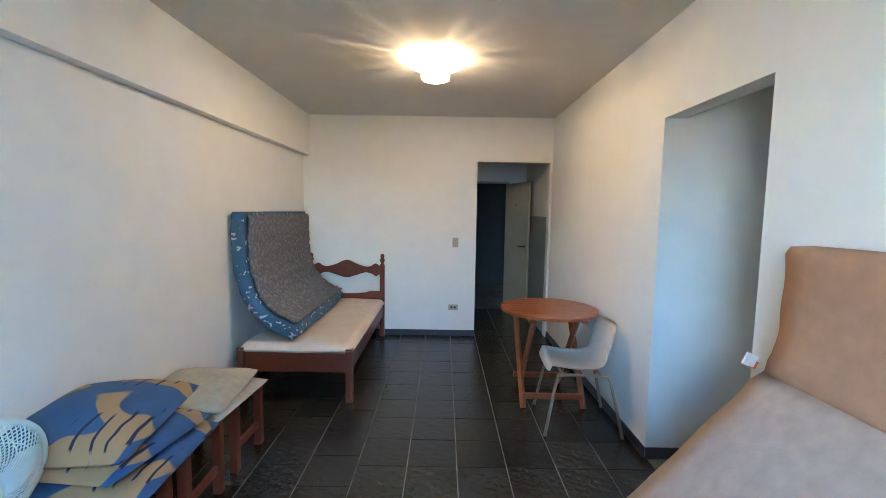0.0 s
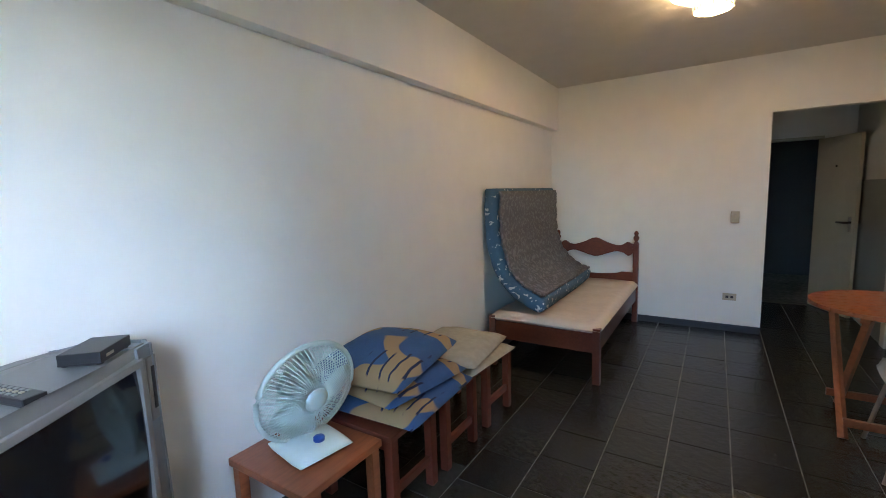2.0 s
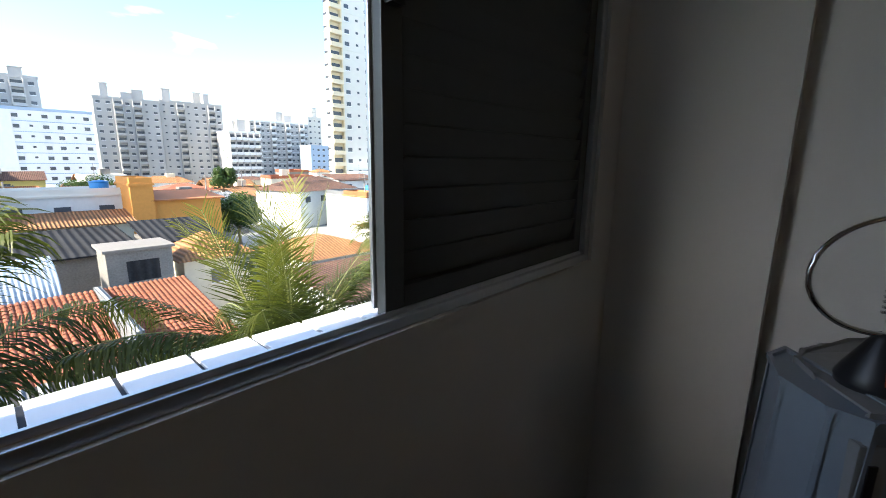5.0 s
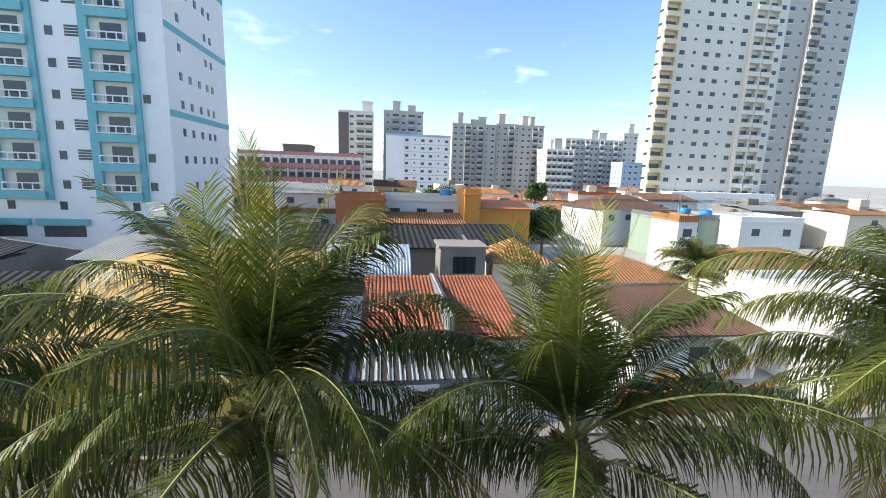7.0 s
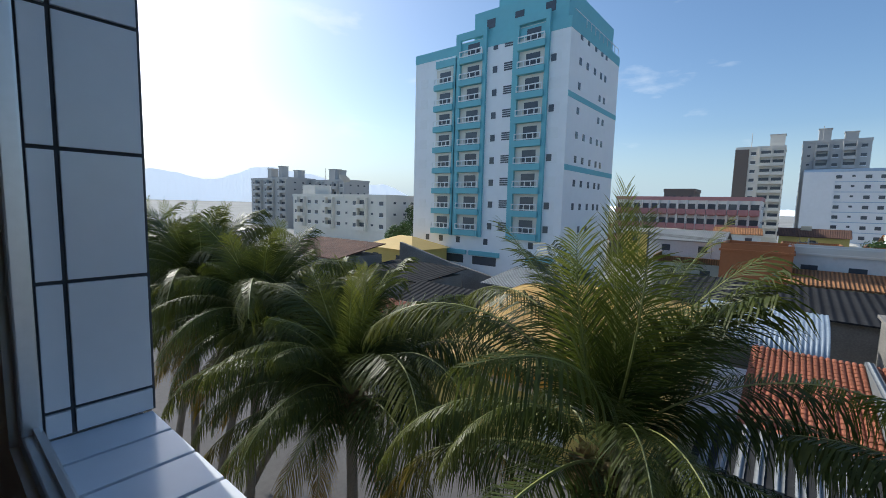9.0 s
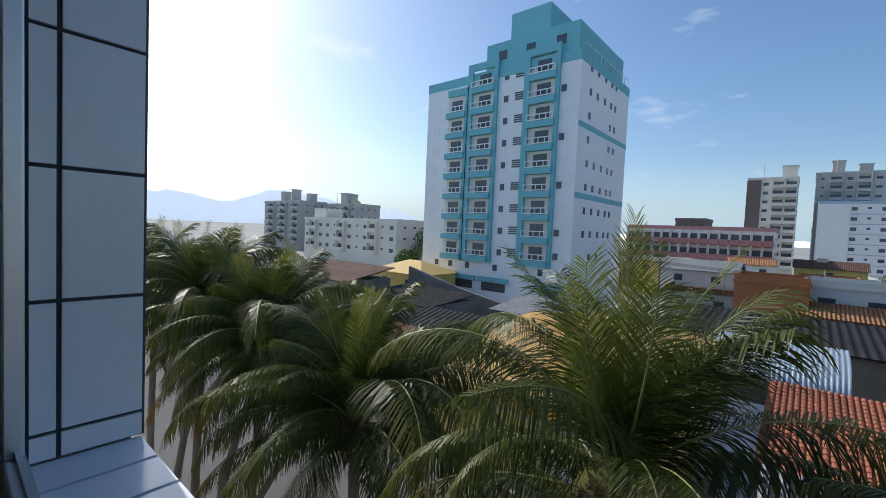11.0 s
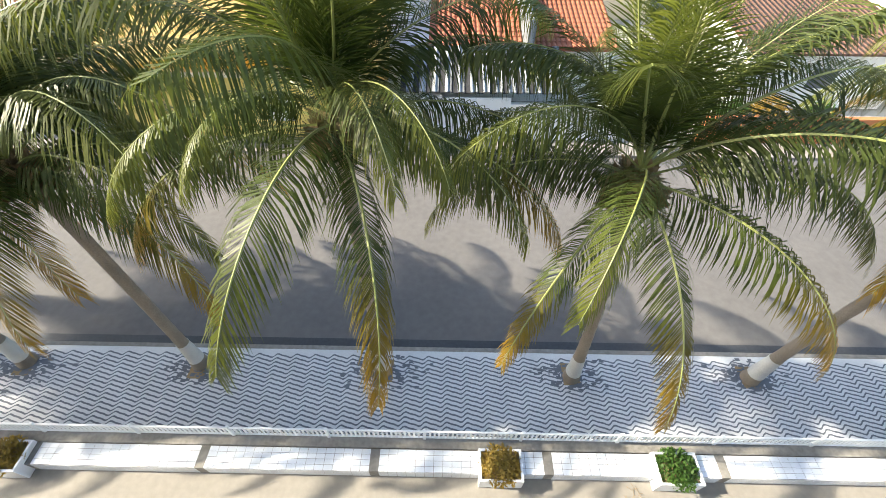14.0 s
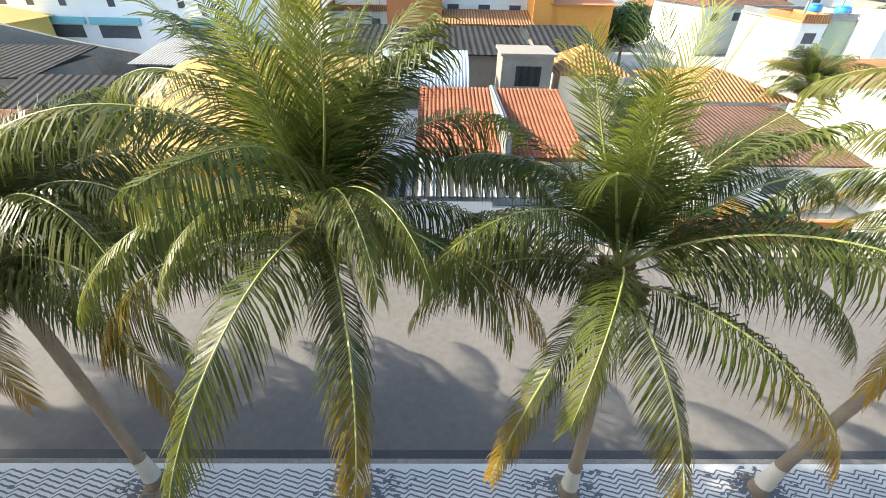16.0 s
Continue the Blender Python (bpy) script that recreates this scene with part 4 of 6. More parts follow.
for i in range(9):
    y0 = -R0 + i * 2 * R0 / 9 + 0.003
    y1 = -R0 + (i + 1) * 2 * R0 / 9 - 0.003
    arc = []
    for k in range(7):
        y = y0 + (y1 - y0) * k / 6
        arc.append((y, math.sqrt(max(R0 * R0 - y * y, 0.002))))
    out = [(y, xx) for y, xx in arc] + [(y, -xx) for y, xx in arc[::-1]]
    sm = prism(out, 0.022)
    sm.transform(Matrix(((0, 0, 1, 0), (1, 0, 0, 0), (0, 1, 0, 0.718), (0, 0, 0, 1))))
    part("slat", sm, M_TABLE, tb)
for xx in (-0.2, 0.2):
    part("batten", boxm(xx - 0.02, xx + 0.02, -0.32, 0.32, 0.69, 0.718, 0.003), M_TABLE, tb)
for xx, s in ((-0.235, 1), (-0.165, -1), (0.235, 1), (0.165, -1)):
    part("leg", tube([(xx, -s * 0.26, 0.0), (xx, s * 0.24, 0.70)], 0.024, 4), M_TABLE, tb)
for yy, zz in ((-0.22, 0.06), (0.22, 0.06)):
    part("stretcher", boxm(-0.235, 0.235, yy - 0.012, yy + 0.012, zz, zz + 0.045, 0.003), M_TABLE, tb)

ch = thing("shell_chair", "white plastic shell chair on thin steel tube legs", "chair", (1.30, 2.935, 0), rz=-3)
shell = bmesh.new()
prof = smooth_line([(-0.235, 0.425), (-0.20, 0.442), (-0.05, 0.425), (0.10, 0.43), (0.18, 0.50), (0.225, 0.62), (0.26, 0.745)], 20)
grid = []
for i, (xx, zz) in enumerate(prof):
    u = i / 20
    hw = 0.215 - 0.02 * abs(u - 0.4) - 0.05 * max(0, u - 0.75) * 4 * (u - 0.75) * 4 - (0.03 if i == 0 else 0)
    row = []
    for j in range(13):
        v = j / 6 - 1
        lift = 0.05 * abs(v) ** 3
        up = min(1, max(0, (u - 0.55) / 0.2))
        row.append(shell.verts.new((xx - lift * up * 1.3, v * hw, zz + lift * (1 - up) * (1 if u > 0.1 else 0.3))))
    grid.append(row)
for a, b in zip(grid, grid[1:]):
    for j in range(12):
        shell.faces.new((a[j], a[j + 1], b[j + 1], b[j]))
bmesh.ops.solidify(shell, geom=shell.faces[:], thickness=0.008)
part("seat_shell", shell, M_CHAIRSHELL, ch, "one-piece off-white plastic shell", True)
for s in (-1, 1):
    part("leg", tube(smooth_line([(-0.25, s * 0.235, 0.0), (-0.175, s * 0.20, 0.385), (-0.14, s * 0.185, 0.41), (0.0, s * 0.18, 0.412), (0.14, s * 0.185, 0.41), (0.18, s * 0.20, 0.385), (0.27, s * 0.235, 0.0)], 36), 0.011, 8), M_TUBE, ch, "bent steel tube leg", True)
for xx in (-0.13, 0.13):
    part("cross_bar", tube([(xx, -0.185, 0.412), (xx, 0.185, 0.412)], 0.010, 8), M_TUBE, ch, "", True)
# ---- street ----
struct("ground", boxm(-3000, 3000, -3000, YO + 0.012, GROUND - 0.5, GROUND - 0.03), M_EARTH, "flat built-up ground out to the horizon", "ground")
struct("yard", boxm(-40, 40, -3.75, YO + 0.012, GROUND - 0.02, GROUND + 0.02), M_CONCRETE, "sunlit beige concrete yard of the block", "yard")
struct("road", boxm(-120, 120, -15.2, -6.72, GROUND - 0.02, GROUND - 0.008), M_ASPHALT, "wide grey asphalt street", "road")
struct("gutter", boxm(-120, 120, -6.72, -6.42, GROUND - 0.02, GROUND - 0.004), M_TARPATCH, "dark damp gutter strip along the kerb", "gutter")
struct("kerb", boxm(-120, 120, -6.42, -6.30, GROUND - 0.02, GROUND + 0.13, 0.01), M_GREYCON, "worn concrete kerb", "kerb")
struct("pavement", boxm(-120, 120, -6.30, -4.05, GROUND - 0.02, GROUND + 0.12), M_STONE_L, "pale mosaic pavement with dark waves", "pavement")
struct("far_pavement", boxm(-120, 120, -16.25, -15.2, GROUND - 0.02, GROUND + 0.12, 0.01), M_CONCRETE, "beige concrete pavement across the street", "pavement")
PAVE = struct("pavement_waves", boxm(-120, -119.9, -4.2, -4.1, GROUND, GROUND + 0.121), M_STONE_D, "dark stone wave bands set in the pavement", "pavement")
LAM, ROWP = 0.50, 0.114
for r in range(18):
    bm = bmesh.new()
    yb = -4.16 - r * ROWP
    prev = None
    for i in range(int(44 / 0.04) + 1):
        x = -22 + i * 0.04
        ph = 2 * math.pi * x / LAM
        off = 0.052 * math.sin(ph + 0.75 * math.sin(ph))
        pair = (bm.verts.new((x, yb + off - 0.021, GROUND + 0.124)), bm.verts.new((x, yb + off + 0.021, GROUND + 0.124)))
        if prev:
            bm.faces.new((prev[0], pair[0], pair[1], prev[1]))
        prev = pair
    part("wave_band", bm, M_STONE_D, PAVE)

# low wall, railing, tiled bench and planters
struct("boundary_wall", boxm(-40, 40, -4.05, -3.75, GROUND, GROUND + 0.42, 0.01), M_GREYCON, "low grey rendered boundary wall", "wall")
fence = thing("railing", "low white painted metal railing on the boundary wall", "railing", (0, -3.97, GROUND + 0.42))
post_me = mesh_of(boxm(-0.03, 0.03, -0.03, 0.03, 0, 0.50, 0.004), M_WHITEMETAL)
rail_me = mesh_of(boxm(0.03, 2.13, -0.02, 0.02, 0, 0.035), M_WHITEMETAL)
bar_me = mesh_of(boxm(-0.022, 0.022, -0.008, 0.008, 0.10, 0.42), M_WHITEMETAL)
PITCH = 2.16
for k in range(-7, 8):
    x0 = 0.42 + k * PITCH
    shared("post", post_me, fence, Matrix.Translation((x0, 0, 0)))
    shared("rail", rail_me, fence, Matrix.Translation((x0, 0, 0.42)))
    shared("rail", rail_me, fence, Matrix.Translation((x0, 0, 0.065)))
    if -5 <= k <= 4:
        for j in range(1, 21):
            shared("bar", bar_me, fence, Matrix.Translation((x0 + 0.03 + j * 0.1, 0, 0)))
bench = thing("tiled_bench", "long low white tiled bench along the boundary wall", "bench", (0, 0, GROUND + 0.02))
part("body", boxm(-30, 30, -3.74, -3.28, 0, 0.36), M_GREYCON, bench, "grey grouted body")
bt_me = mesh_of(boxm(0.004, 0.196, 0.004, 0.111, 0, 0.006), M_WTILE)
bf_me = mesh_of(boxm(0.004, 0.196, 0, 0.006, 0.004, 0.116), M_WTILE)
rest = bmesh.new()
for i in range(-60, 61):
    xx = i * 0.2
    if i % 19 == 7:
        continue
    for j in range(4):
        if -28 <= i <= 24 and j < 4:
            shared("tile", bt_me, bench, Matrix.Translation((xx, -3.735 + j * 0.114, 0.36)))
        else:
            add_box(rest, xx + 0.004, xx + 0.196, -3.735 + j * 0.114, -3.735 + j * 0.114 + 0.107, 0.36, 0.366)
    for j in range(3):
        add_box(rest, xx + 0.004, xx + 0.196, -3.28, -3.274, j * 0.118 + 0.004, j * 0.118 + 0.114)
tagged(part("tiling", rest, M_WTILE, bench), kind="stuff")


def clump(n, rad, h, size, seed):
    """Many small leaves over a low dome."""
    rng = random.Random(seed)
    verts, faces = [], []
    for _ in range(n):
        a, r = rng.uniform(0, 2 * math.pi), rad * math.sqrt(rng.random())
        c = Vector((r * math.cos(a), r * math.sin(a), h * (1 - (r / rad) ** 2) * rng.uniform(0.35, 1.0) + 0.02))
        d = Vector((rng.uniform(-1, 1), rng.uniform(-1, 1), rng.uniform(-0.2, 0.9))).normalized()
        s = d.cross(Vector((rng.uniform(-1, 1), rng.uniform(-1, 1), 1))).normalized()
        k = len(verts)
        ln = size * rng.uniform(0.6, 1.3)
        verts += [c, c + d * ln * 0.5 + s * ln * 0.22, c + d * ln, c + d * ln * 0.5 - s * ln * 0.22]
        faces.append((k, k + 1, k + 2, k + 3))
    me = bpy.data.meshes.new("leaves")
    me.from_pydata(verts, [], faces)
    return me


for x, green, seed in ((-1.25, False, 1), (-5.05, True, 2), (9.6, False, 3), (-12.4, True, 4)):
    pl = thing("planter", "square white tiled planter box with a small shrub", "planter", (x, -3.42, GROUND + 0.02), "planters on the bench")
    for a in ((-0.47, 0.47, -0.33, -0.28), (-0.47, 0.47, 0.28, 0.33), (-0.47, -0.42, -0.28, 0.28), (0.42, 0.47, -0.28, 0.28)):
        part("side", boxm(a[0], a[1], a[2], a[3], 0.0, 0.50, 0.006), M_WTILE, pl)
    part("soil", boxm(-0.42, 0.42, -0.28, 0.28, 0.30, 0.42), M_HUSK, pl)
    me = clump(900, 0.42, 0.24, 0.10, seed)
    me.materials.append(M_BUSH if green else M_DRYBUSH)
    tagged(shared("shrub", me, pl, Matrix.Translation((0, 0, 0.42))), "green leafy shrub" if green else "dry yellow-brown shrub")
br = bmesh.new()
rng = random.Random(8)
for _ in range(40):
    a = rng.uniform(0, 6.28)
    p = Vector((rng.gauss(0, 0.12), rng.gauss(0, 0.1), rng.uniform(0.0, 0.05)))
    q = p + Vector((math.cos(a), math.sin(a), rng.uniform(0.0, 0.3))) * rng.uniform(0.08, 0.25)
    t = tube([p, q], 0.005, 3)
    me = bpy.data.meshes.new("t")
    t.to_mesh(me)
    t.free()
    br.from_mesh(me)
    bpy.data.meshes.remove(me)
tw = solid("dry_twigs", br, M_HUSK, "heap of dry fallen twigs on the yard", "twigs", kind="stuff")
tw.location = (-4.1, -2.85, GROUND + 0.03)

# ---- palms ----


def frond_mesh(length, up, down, seed, material, n=136, ll=1.0, lw=0.0115):
    """One feather leaf along +x: starts at the angle up, bends over to the angle down (degrees)."""
    rng = random.Random(seed)
    verts, faces, mats = [], [], []
    pts, ds = [], []
    p = Vector((0, 0, 0))
    sway = rng.uniform(-0.25, 0.25)
    N = 26
    for i in range(N + 1):
        u = i / N
        a = radians(up + (down - up) * u ** 1.25)
        d = Vector((math.cos(a) * math.cos(sway * u), math.cos(a) * math.sin(sway * u), math.sin(a)))
        pts.append(p.copy())
        ds.append(d)
        p = p + d * length / N
    for i in range(N + 1):
        r = 0.026 * (1 - i / N) + 0.004
        s = ds[i].cross(Vector((0, 0, 1)))
        s = s.normalized() if s.length > 1e-3 else Vector((0, 1, 0))
        t = s.cross(ds[i])
        for q in (s * r, t * r * 0.7, -s * r, -t * r * 0.7):
            verts.append(pts[i] + q)
    for i in range(N):
        for k in range(4):
            faces.append((i * 4 + k, i * 4 + (k + 1) % 4, i * 4 + 4 + (k + 1) % 4, i * 4 + 4 + k))
            mats.append(1)
    for j in range(n):
        u = 0.12 + 0.875 * (j + 0.5) / n
        f = u * N
        i = min(int(f), N - 1)
        c = pts[i].lerp(pts[i + 1], f - i)
        d = ds[i]
        s = d.cross(Vector((0, 0, 1)))
        s = s.normalized() if s.length > 1e-3 else Vector((0, 1, 0))
        t = s.cross(d)
        rise = max(0.0, d.z)
        for side in (-1, 1):
            if rng.random() < 0.06:
                continue
            ln = ll * (math.sin(math.pi * min(1, 0.22 + 0.70 * u)) ** 0.6) * rng.uniform(0.78, 1.1)
            fwd = 0.35 + 0.6 * u ** 2 + 0.9 * rise + 0.75 * max(0.0, -d.z) + rng.uniform(-0.14, 0.14)
            e = (s * side + d * fwd + t * rng.uniform(-0.05, 0.30)).normalized()
            g = (1 - 0.8 * rise) * rng.uniform(0.75, 1.2)
            down = Vector((0, 0, -1))
            m1 = c + (e + down * g * 0.40).normalized() * ln * 0.30
            m2 = m1 + (e * (1 - 0.55 * min(g, 1)) + down * g * 0.9).normalized() * ln * 0.36
            m3 = m2 + (e * (1 - 0.8 * min(g, 1)) + down * g * 1.2).normalized() * ln * 0.34
            w = (d + s * side * -0.25).normalized() * lw * rng.uniform(0.7, 1.25)
            k = len(verts)
            verts += [c - w * 0.6, c + w * 0.6, m1 + w, m1 - w, m2 + w * 0.85, m2 - w * 0.85, m3]
            faces += [(k, k + 1, k + 2, k + 3), (k + 3, k + 2, k + 4, k + 5), (k + 5, k + 4, k + 6)]
            mats += [0, 0, 0]
    me = bpy.data.meshes.new("frond")
    me.from_pydata(verts, [], faces)
    me.materials.append(material)
    me.materials.append(M_RACHIS)
    me.polygons.foreach_set("material_index", mats)
    return me


F_UP = [frond_mesh(3.3, 88, 74, 1, M_FROND2, 56, 0.66, 0.010), frond_mesh(3.2, 83, 56, 2, M_FROND2, 66, 0.78, 0.010), frond_mesh(3.1, 77, 34, 3, M_FROND, 78, 0.88, 0.010)]
F_STEEP = [frond_mesh(3.2, 82, 18, 12, M_FROND, 104, 1.0), frond_mesh(3.0, 86, 36, 13, M_FROND, 100, 0.95), frond_mesh(3.4, 76, -10, 14, M_FROND, 108, 1.02)]
F_MID = [frond_mesh(4.5, 56, -58, 4, M_FROND, ll=1.05), frond_mesh(4.4, 48, -64, 5, M_FROND, ll=1.05), frond_mesh(4.6, 63, -48, 6, M_FROND, ll=1.05)]
F_LOW = [frond_mesh(4.4, 26, -74, 7, M_FROND), frond_mesh(4.3, 12, -78, 8, M_FRONDY), frond_mesh(4.2, 34, -70, 9, M_FROND)]
F_HANG = [frond_mesh(4.2, -2, -84, 10, M_FRONDY, ll=0.85), frond_mesh(4.1, 4, -82, 11, M_FRONDY, ll=0.85)]


def palm(base, crown, seed, fronds=None, size=1.0):
    rng = random.Random(seed)
    b, c = Vector(base), Vector(crown)
    p = thing("palm_tree", "coconut palm with ringed trunk and drooping feather leaves", "palm tree", base, "palms along the street")
    h = c - b
    n = 34
    bm = bmesh.new()
    rings = []
    for i in range(n + 1):
        u = i / n
        q = Vector((h.x * u ** 1.5, h.y * u ** 1.5, h.z * u))
        r = (0.125 + 0.10 * math.exp(-u * 12) - 0.02 * u) * (1 + 0.05 * (i % 2)) * size
        rings.append([bm.verts.new(q + Vector((math.cos(k * math.pi / 6), math.sin(k * math.pi / 6), 0)) * r) for k in range(12)])
    for a, d in zip(rings, rings[1:]):
        for k in range(12):
            bm.faces.new((a[k], a[(k + 1) % 12], d[(k + 1) % 12], d[k]))
    bm.faces.new(rings[-1])
    part("trunk", bm, M_TRUNK, p, "grey-brown ringed trunk", True)
    ww = bmesh.new()
    rings = []
    for i in range(6):
        u = (0.3 + i * 0.15) / h.z
        q = Vector((h.x * u ** 1.5, h.y * u ** 1.5, h.z * u))
        r = (0.130 + 0.10 * math.exp(-u * 12) - 0.02 * u) * (1.02 + 0.05 * (i % 2)) * size + 0.004
        rings.append([ww.verts.new(q + Vector((math.cos(k * math.pi / 6), math.sin(k * math.pi / 6), 0)) * r) for k in range(12)])
    for a, d in zip(rings, rings[1:]):
        for k in range(12):
            ww.faces.new((a[k], a[(k + 1) % 12], d[(k + 1) % 12], d[k]))
    part("whitewash", ww, M_WHITEWASH, p, "whitewashed lower trunk", True)
    me = clump(420, 0.34, 0.5, 0.32, seed + 50)
    me.materials.append(M_HUSK)
    shared("husk", me, p, Matrix.Translation(h + Vector((0, 0, -0.45))))
    if fronds is None:
        fronds = []
        a0 = rng.uniform(0, 360)
        for i in range(8):
            fronds.append((a0 + i * 137.5, "U", 0.85))
        for i in range(8):
            fronds.append((a0 + 33 + i * 45 + rng.uniform(-9, 9), "S", 1.0))
        for i in range(11):
            fronds.append((a0 + 20 + i * 33 + rng.uniform(-8, 8), "M", 1.0))
        for i in range(11):
            fronds.append((a0 + 5 + i * 33 + rng.uniform(-10, 10), "L", 1.0))
        for i in range(3):
            fronds.append((a0 + 60 + i * 120 + rng.uniform(-20, 20), "H", 1.0))
        # leaves on the side of the block are shorter
        fronds = [(az, k, s * (0.76 if 45 < az % 360 < 135 else 1.0)) for az, k, s in fronds]
    for i, (az, k, s) in enumerate(fronds):
        me = {"U": F_UP, "S": F_STEEP, "M": F_MID, "L": F_LOW, "H": F_HANG}[k]
        me = me[(i + seed) % len(me)]
        m = Matrix.Translation(h + Vector((0, 0, 0.10 if k in "USM" else -0.05))) @ pose(0, 0, 0, rng.uniform(-20, 20), rng.uniform(-6, 6), az) @ Matrix.Scale(s * size * rng.uniform(0.94, 1.06), 4)
        shared("frond", me, p, m)
    return p


UPS = [(i * 137.5 + 20, "U", 1.0) for i in range(12)] + [(15 + i * 60, "S", 0.95) for i in range(6)]
palm((1.55, -5.75, GROUND + 0.12), (1.55, -5.95, -1.75), 1, UPS + [
    (22, "L", 1.02), (80, "L", 0.98), (112, "H", 1.0), (166, "L", 0.98), (150, "L", 0.85), (132, "M", 0.72), (186, "M", 0.9), (12, "M", 1.0), (352, "L", 0.9), (38, "M", 0.8), (178, "L", 0.9), (120, "M", 0.66), (60, "M", 0.6),
    (204, "M", 0.85), (262, "M", 0.8), (300, "M", 0.85), (335, "M", 0.95), (320, "L", 0.75)])
palm((-3.25, -5.65, GROUND + 0.12), (-2.75, -5.65, -2.4), 2, UPS + [
    (48, "H", 0.86), (95, "H", 0.88), (140, "L", 1.0), (168, "L", 1.02), (155, "M", 0.95), (60, "M", 0.72), (20, "M", 0.8), (5, "L", 0.85), (180, "M", 1.0), (350, "L", 0.8),
    (200, "M", 0.95), (230, "L", 0.85), (262, "M", 0.85), (300, "M", 0.8), (340, "M", 0.8)])
palm((6.37, -5.84, GROUND + 0.12), (6.7, -6.0, -2.6), 3)
palm((-7.8, -5.68, GROUND + 0.12), (-9.6, -6.0, -1.9), 4)
palm((12.0, -5.9, GROUND + 0.12), (9.0, -7.2, -2.9), 10)
palm((13.3, -5.9, GROUND + 0.12), (12.7, -7.3, -2.4), 11)
palm((10.9, -5.8, GROUND + 0.12), (10.9, -6.3, -2.0), 5)
palm((14.2, -5.7, GROUND + 0.12), (14.4, -6.0, -1.4), 6)
palm((-13.8, -5.8, GROUND + 0.12), (-13.5, -5.9, -2.4), 7)
palm((19.0, -5.8, GROUND + 0.12), (19.2, -6.0, -1.6), 8)
palm((16.6, -5.9, GROUND + 0.12), (16.9, -7.4, -2.2), 12)
palm((-21.5, -26.0, GROUND), (-21.5, -26.0, -4.6), 9, None, 0.8)

rng = random.Random(77)
for x in (1.55, -3.25, 6.37, -7.8, 10.9, -13.8):
    pit = struct("tree_pit", boxm(x - 0.22, x + 0.22, -6.02, -5.42, GROUND + 0.10, GROUND + 0.128, 0.01), M_HUSK, "bare earth round the foot of a palm", "tree pit")
    loose = bmesh.new()
    for _ in range(150):
        px, py, sz = x + rng.gauss(0, 0.42), -5.72 + rng.gauss(0, 0.22), rng.uniform(0.02, 0.07)
        if -6.28 < py < -5.0:
            add_box(loose, px - sz, px + sz, py - sz * 0.6, py + sz * 0.6, GROUND + 0.122, GROUND + 0.127 + rng.uniform(0, 0.006))
    tagged(part("missing_stones", loose, M_STONE_D, pit, "dark worn patches of broken mosaic"), kind="stuff")

# ---- houses across the street ----


def roof_tiles(x0, x1, y0, z0, y1, z1, parent, material, pitch=0.22):
    """Rows of half-round roof tiles running up a slope from (y0, z0) to (y1, z1)."""
    d = Vector((0, y1 - y0, z1 - z0))
    ln = d.length
    rows = max(2, int(ln / 0.36))
    bm = bmesh.new()
    m = Matrix.Translation((0, y0, z0)) @ Matrix.Rotation(math.atan2(z1 - z0, abs(y1 - y0)), 4, "X").inverted() if y1 < y0 else Matrix.Translation((0, y0, z0)) @ Matrix.Rotation(math.atan2(z1 - z0, y1 - y0), 4, "X")
    sgn = -1 if y1 < y0 else 1
    nx = int((x1 - x0) / pitch)
    for i in range(nx):
        xc = x0 + (i + 0.5) * pitch
        for j in range(rows):
            a0, a1 = j * ln / rows, (j + 1) * ln / rows + 0.04
            prev = None
            for k in range(5):
                a = math.pi * k / 4
                c, s = math.cos(a), math.sin(a)
                v = (bm.verts.new(m @ Vector((xc + c * pitch * 0.50, sgn * a0, 0.03 + s * pitch * 0.36))), bm.verts.new(m @ Vector((xc + c * pitch * 0.42, sgn * a1, 0.0 + s * pitch * 0.30))))
                if prev:
                    bm.faces.new((prev[0], v[0], v[1], prev[1]))
                prev = v
    ob = part("roof_covering", bm, material, parent, "", True)
    tagged(ob, kind="stuff")
    return ob


def slope(bm, x0, x1, y0, z0, y1, z1, th=0.12):
    v = [bm.verts.new(p) for p in ((x0, y0, z0), (x1, y0, z0), (x1, y1, z1), (x0, y1, z1), (x0, y0, z0 - th), (x1, y0, z0 - th), (x1, y1, z1 - th), (x0, y1, z1 - th))]
    for f in ((0, 1, 2, 3), (7, 6, 5, 4), (0, 4, 5, 1), (1, 5, 6, 2), (2, 6, 7, 3), (3, 7, 4, 0)):
        bm.faces.new([v[i] for i in f])


# garage house with clay roof
gh = thing("garage_house", "small house with clay tile roof and striped garage canopy", "house", (0, 0, 0))
hb = bmesh.new()
add_box(hb, -7.2, 4.0, -26.6, -19.6, GROUND, -6.45)
part("wall", hb, M_WHITEWALL, gh)
for x0, x1 in ((-3.15, 0.9), (-7.2, -3.45)):
    rb = bmesh.new()
    slope(rb, x0, x1, -19.2, -6.35, -26.6, -5.15)
    rf = part("roof", rb, M_CLAY, gh, "red clay tile roof slope")
    roof_tiles(x0, x1, -19.2, -6.35, -26.6, -5.15, rf, M_CLAY)
part("parapet", boxm(-3.45, -3.15, -26.8, -18.6, -6.6, -5.0, 0.02), M_GREYROOF, gh, "weathered party wall between the roofs")
part("gate", boxm(-2.45, 0.25, -16.35, -16.28, GROUND + 0.12, -7.05, 0.01), M_WHITEMETAL, gh, "white ribbed garage gate")
rib = mesh_of(boxm(-0.02, 0.02, -0.03, 0, 0, 1.78), M_WHITEMETAL)
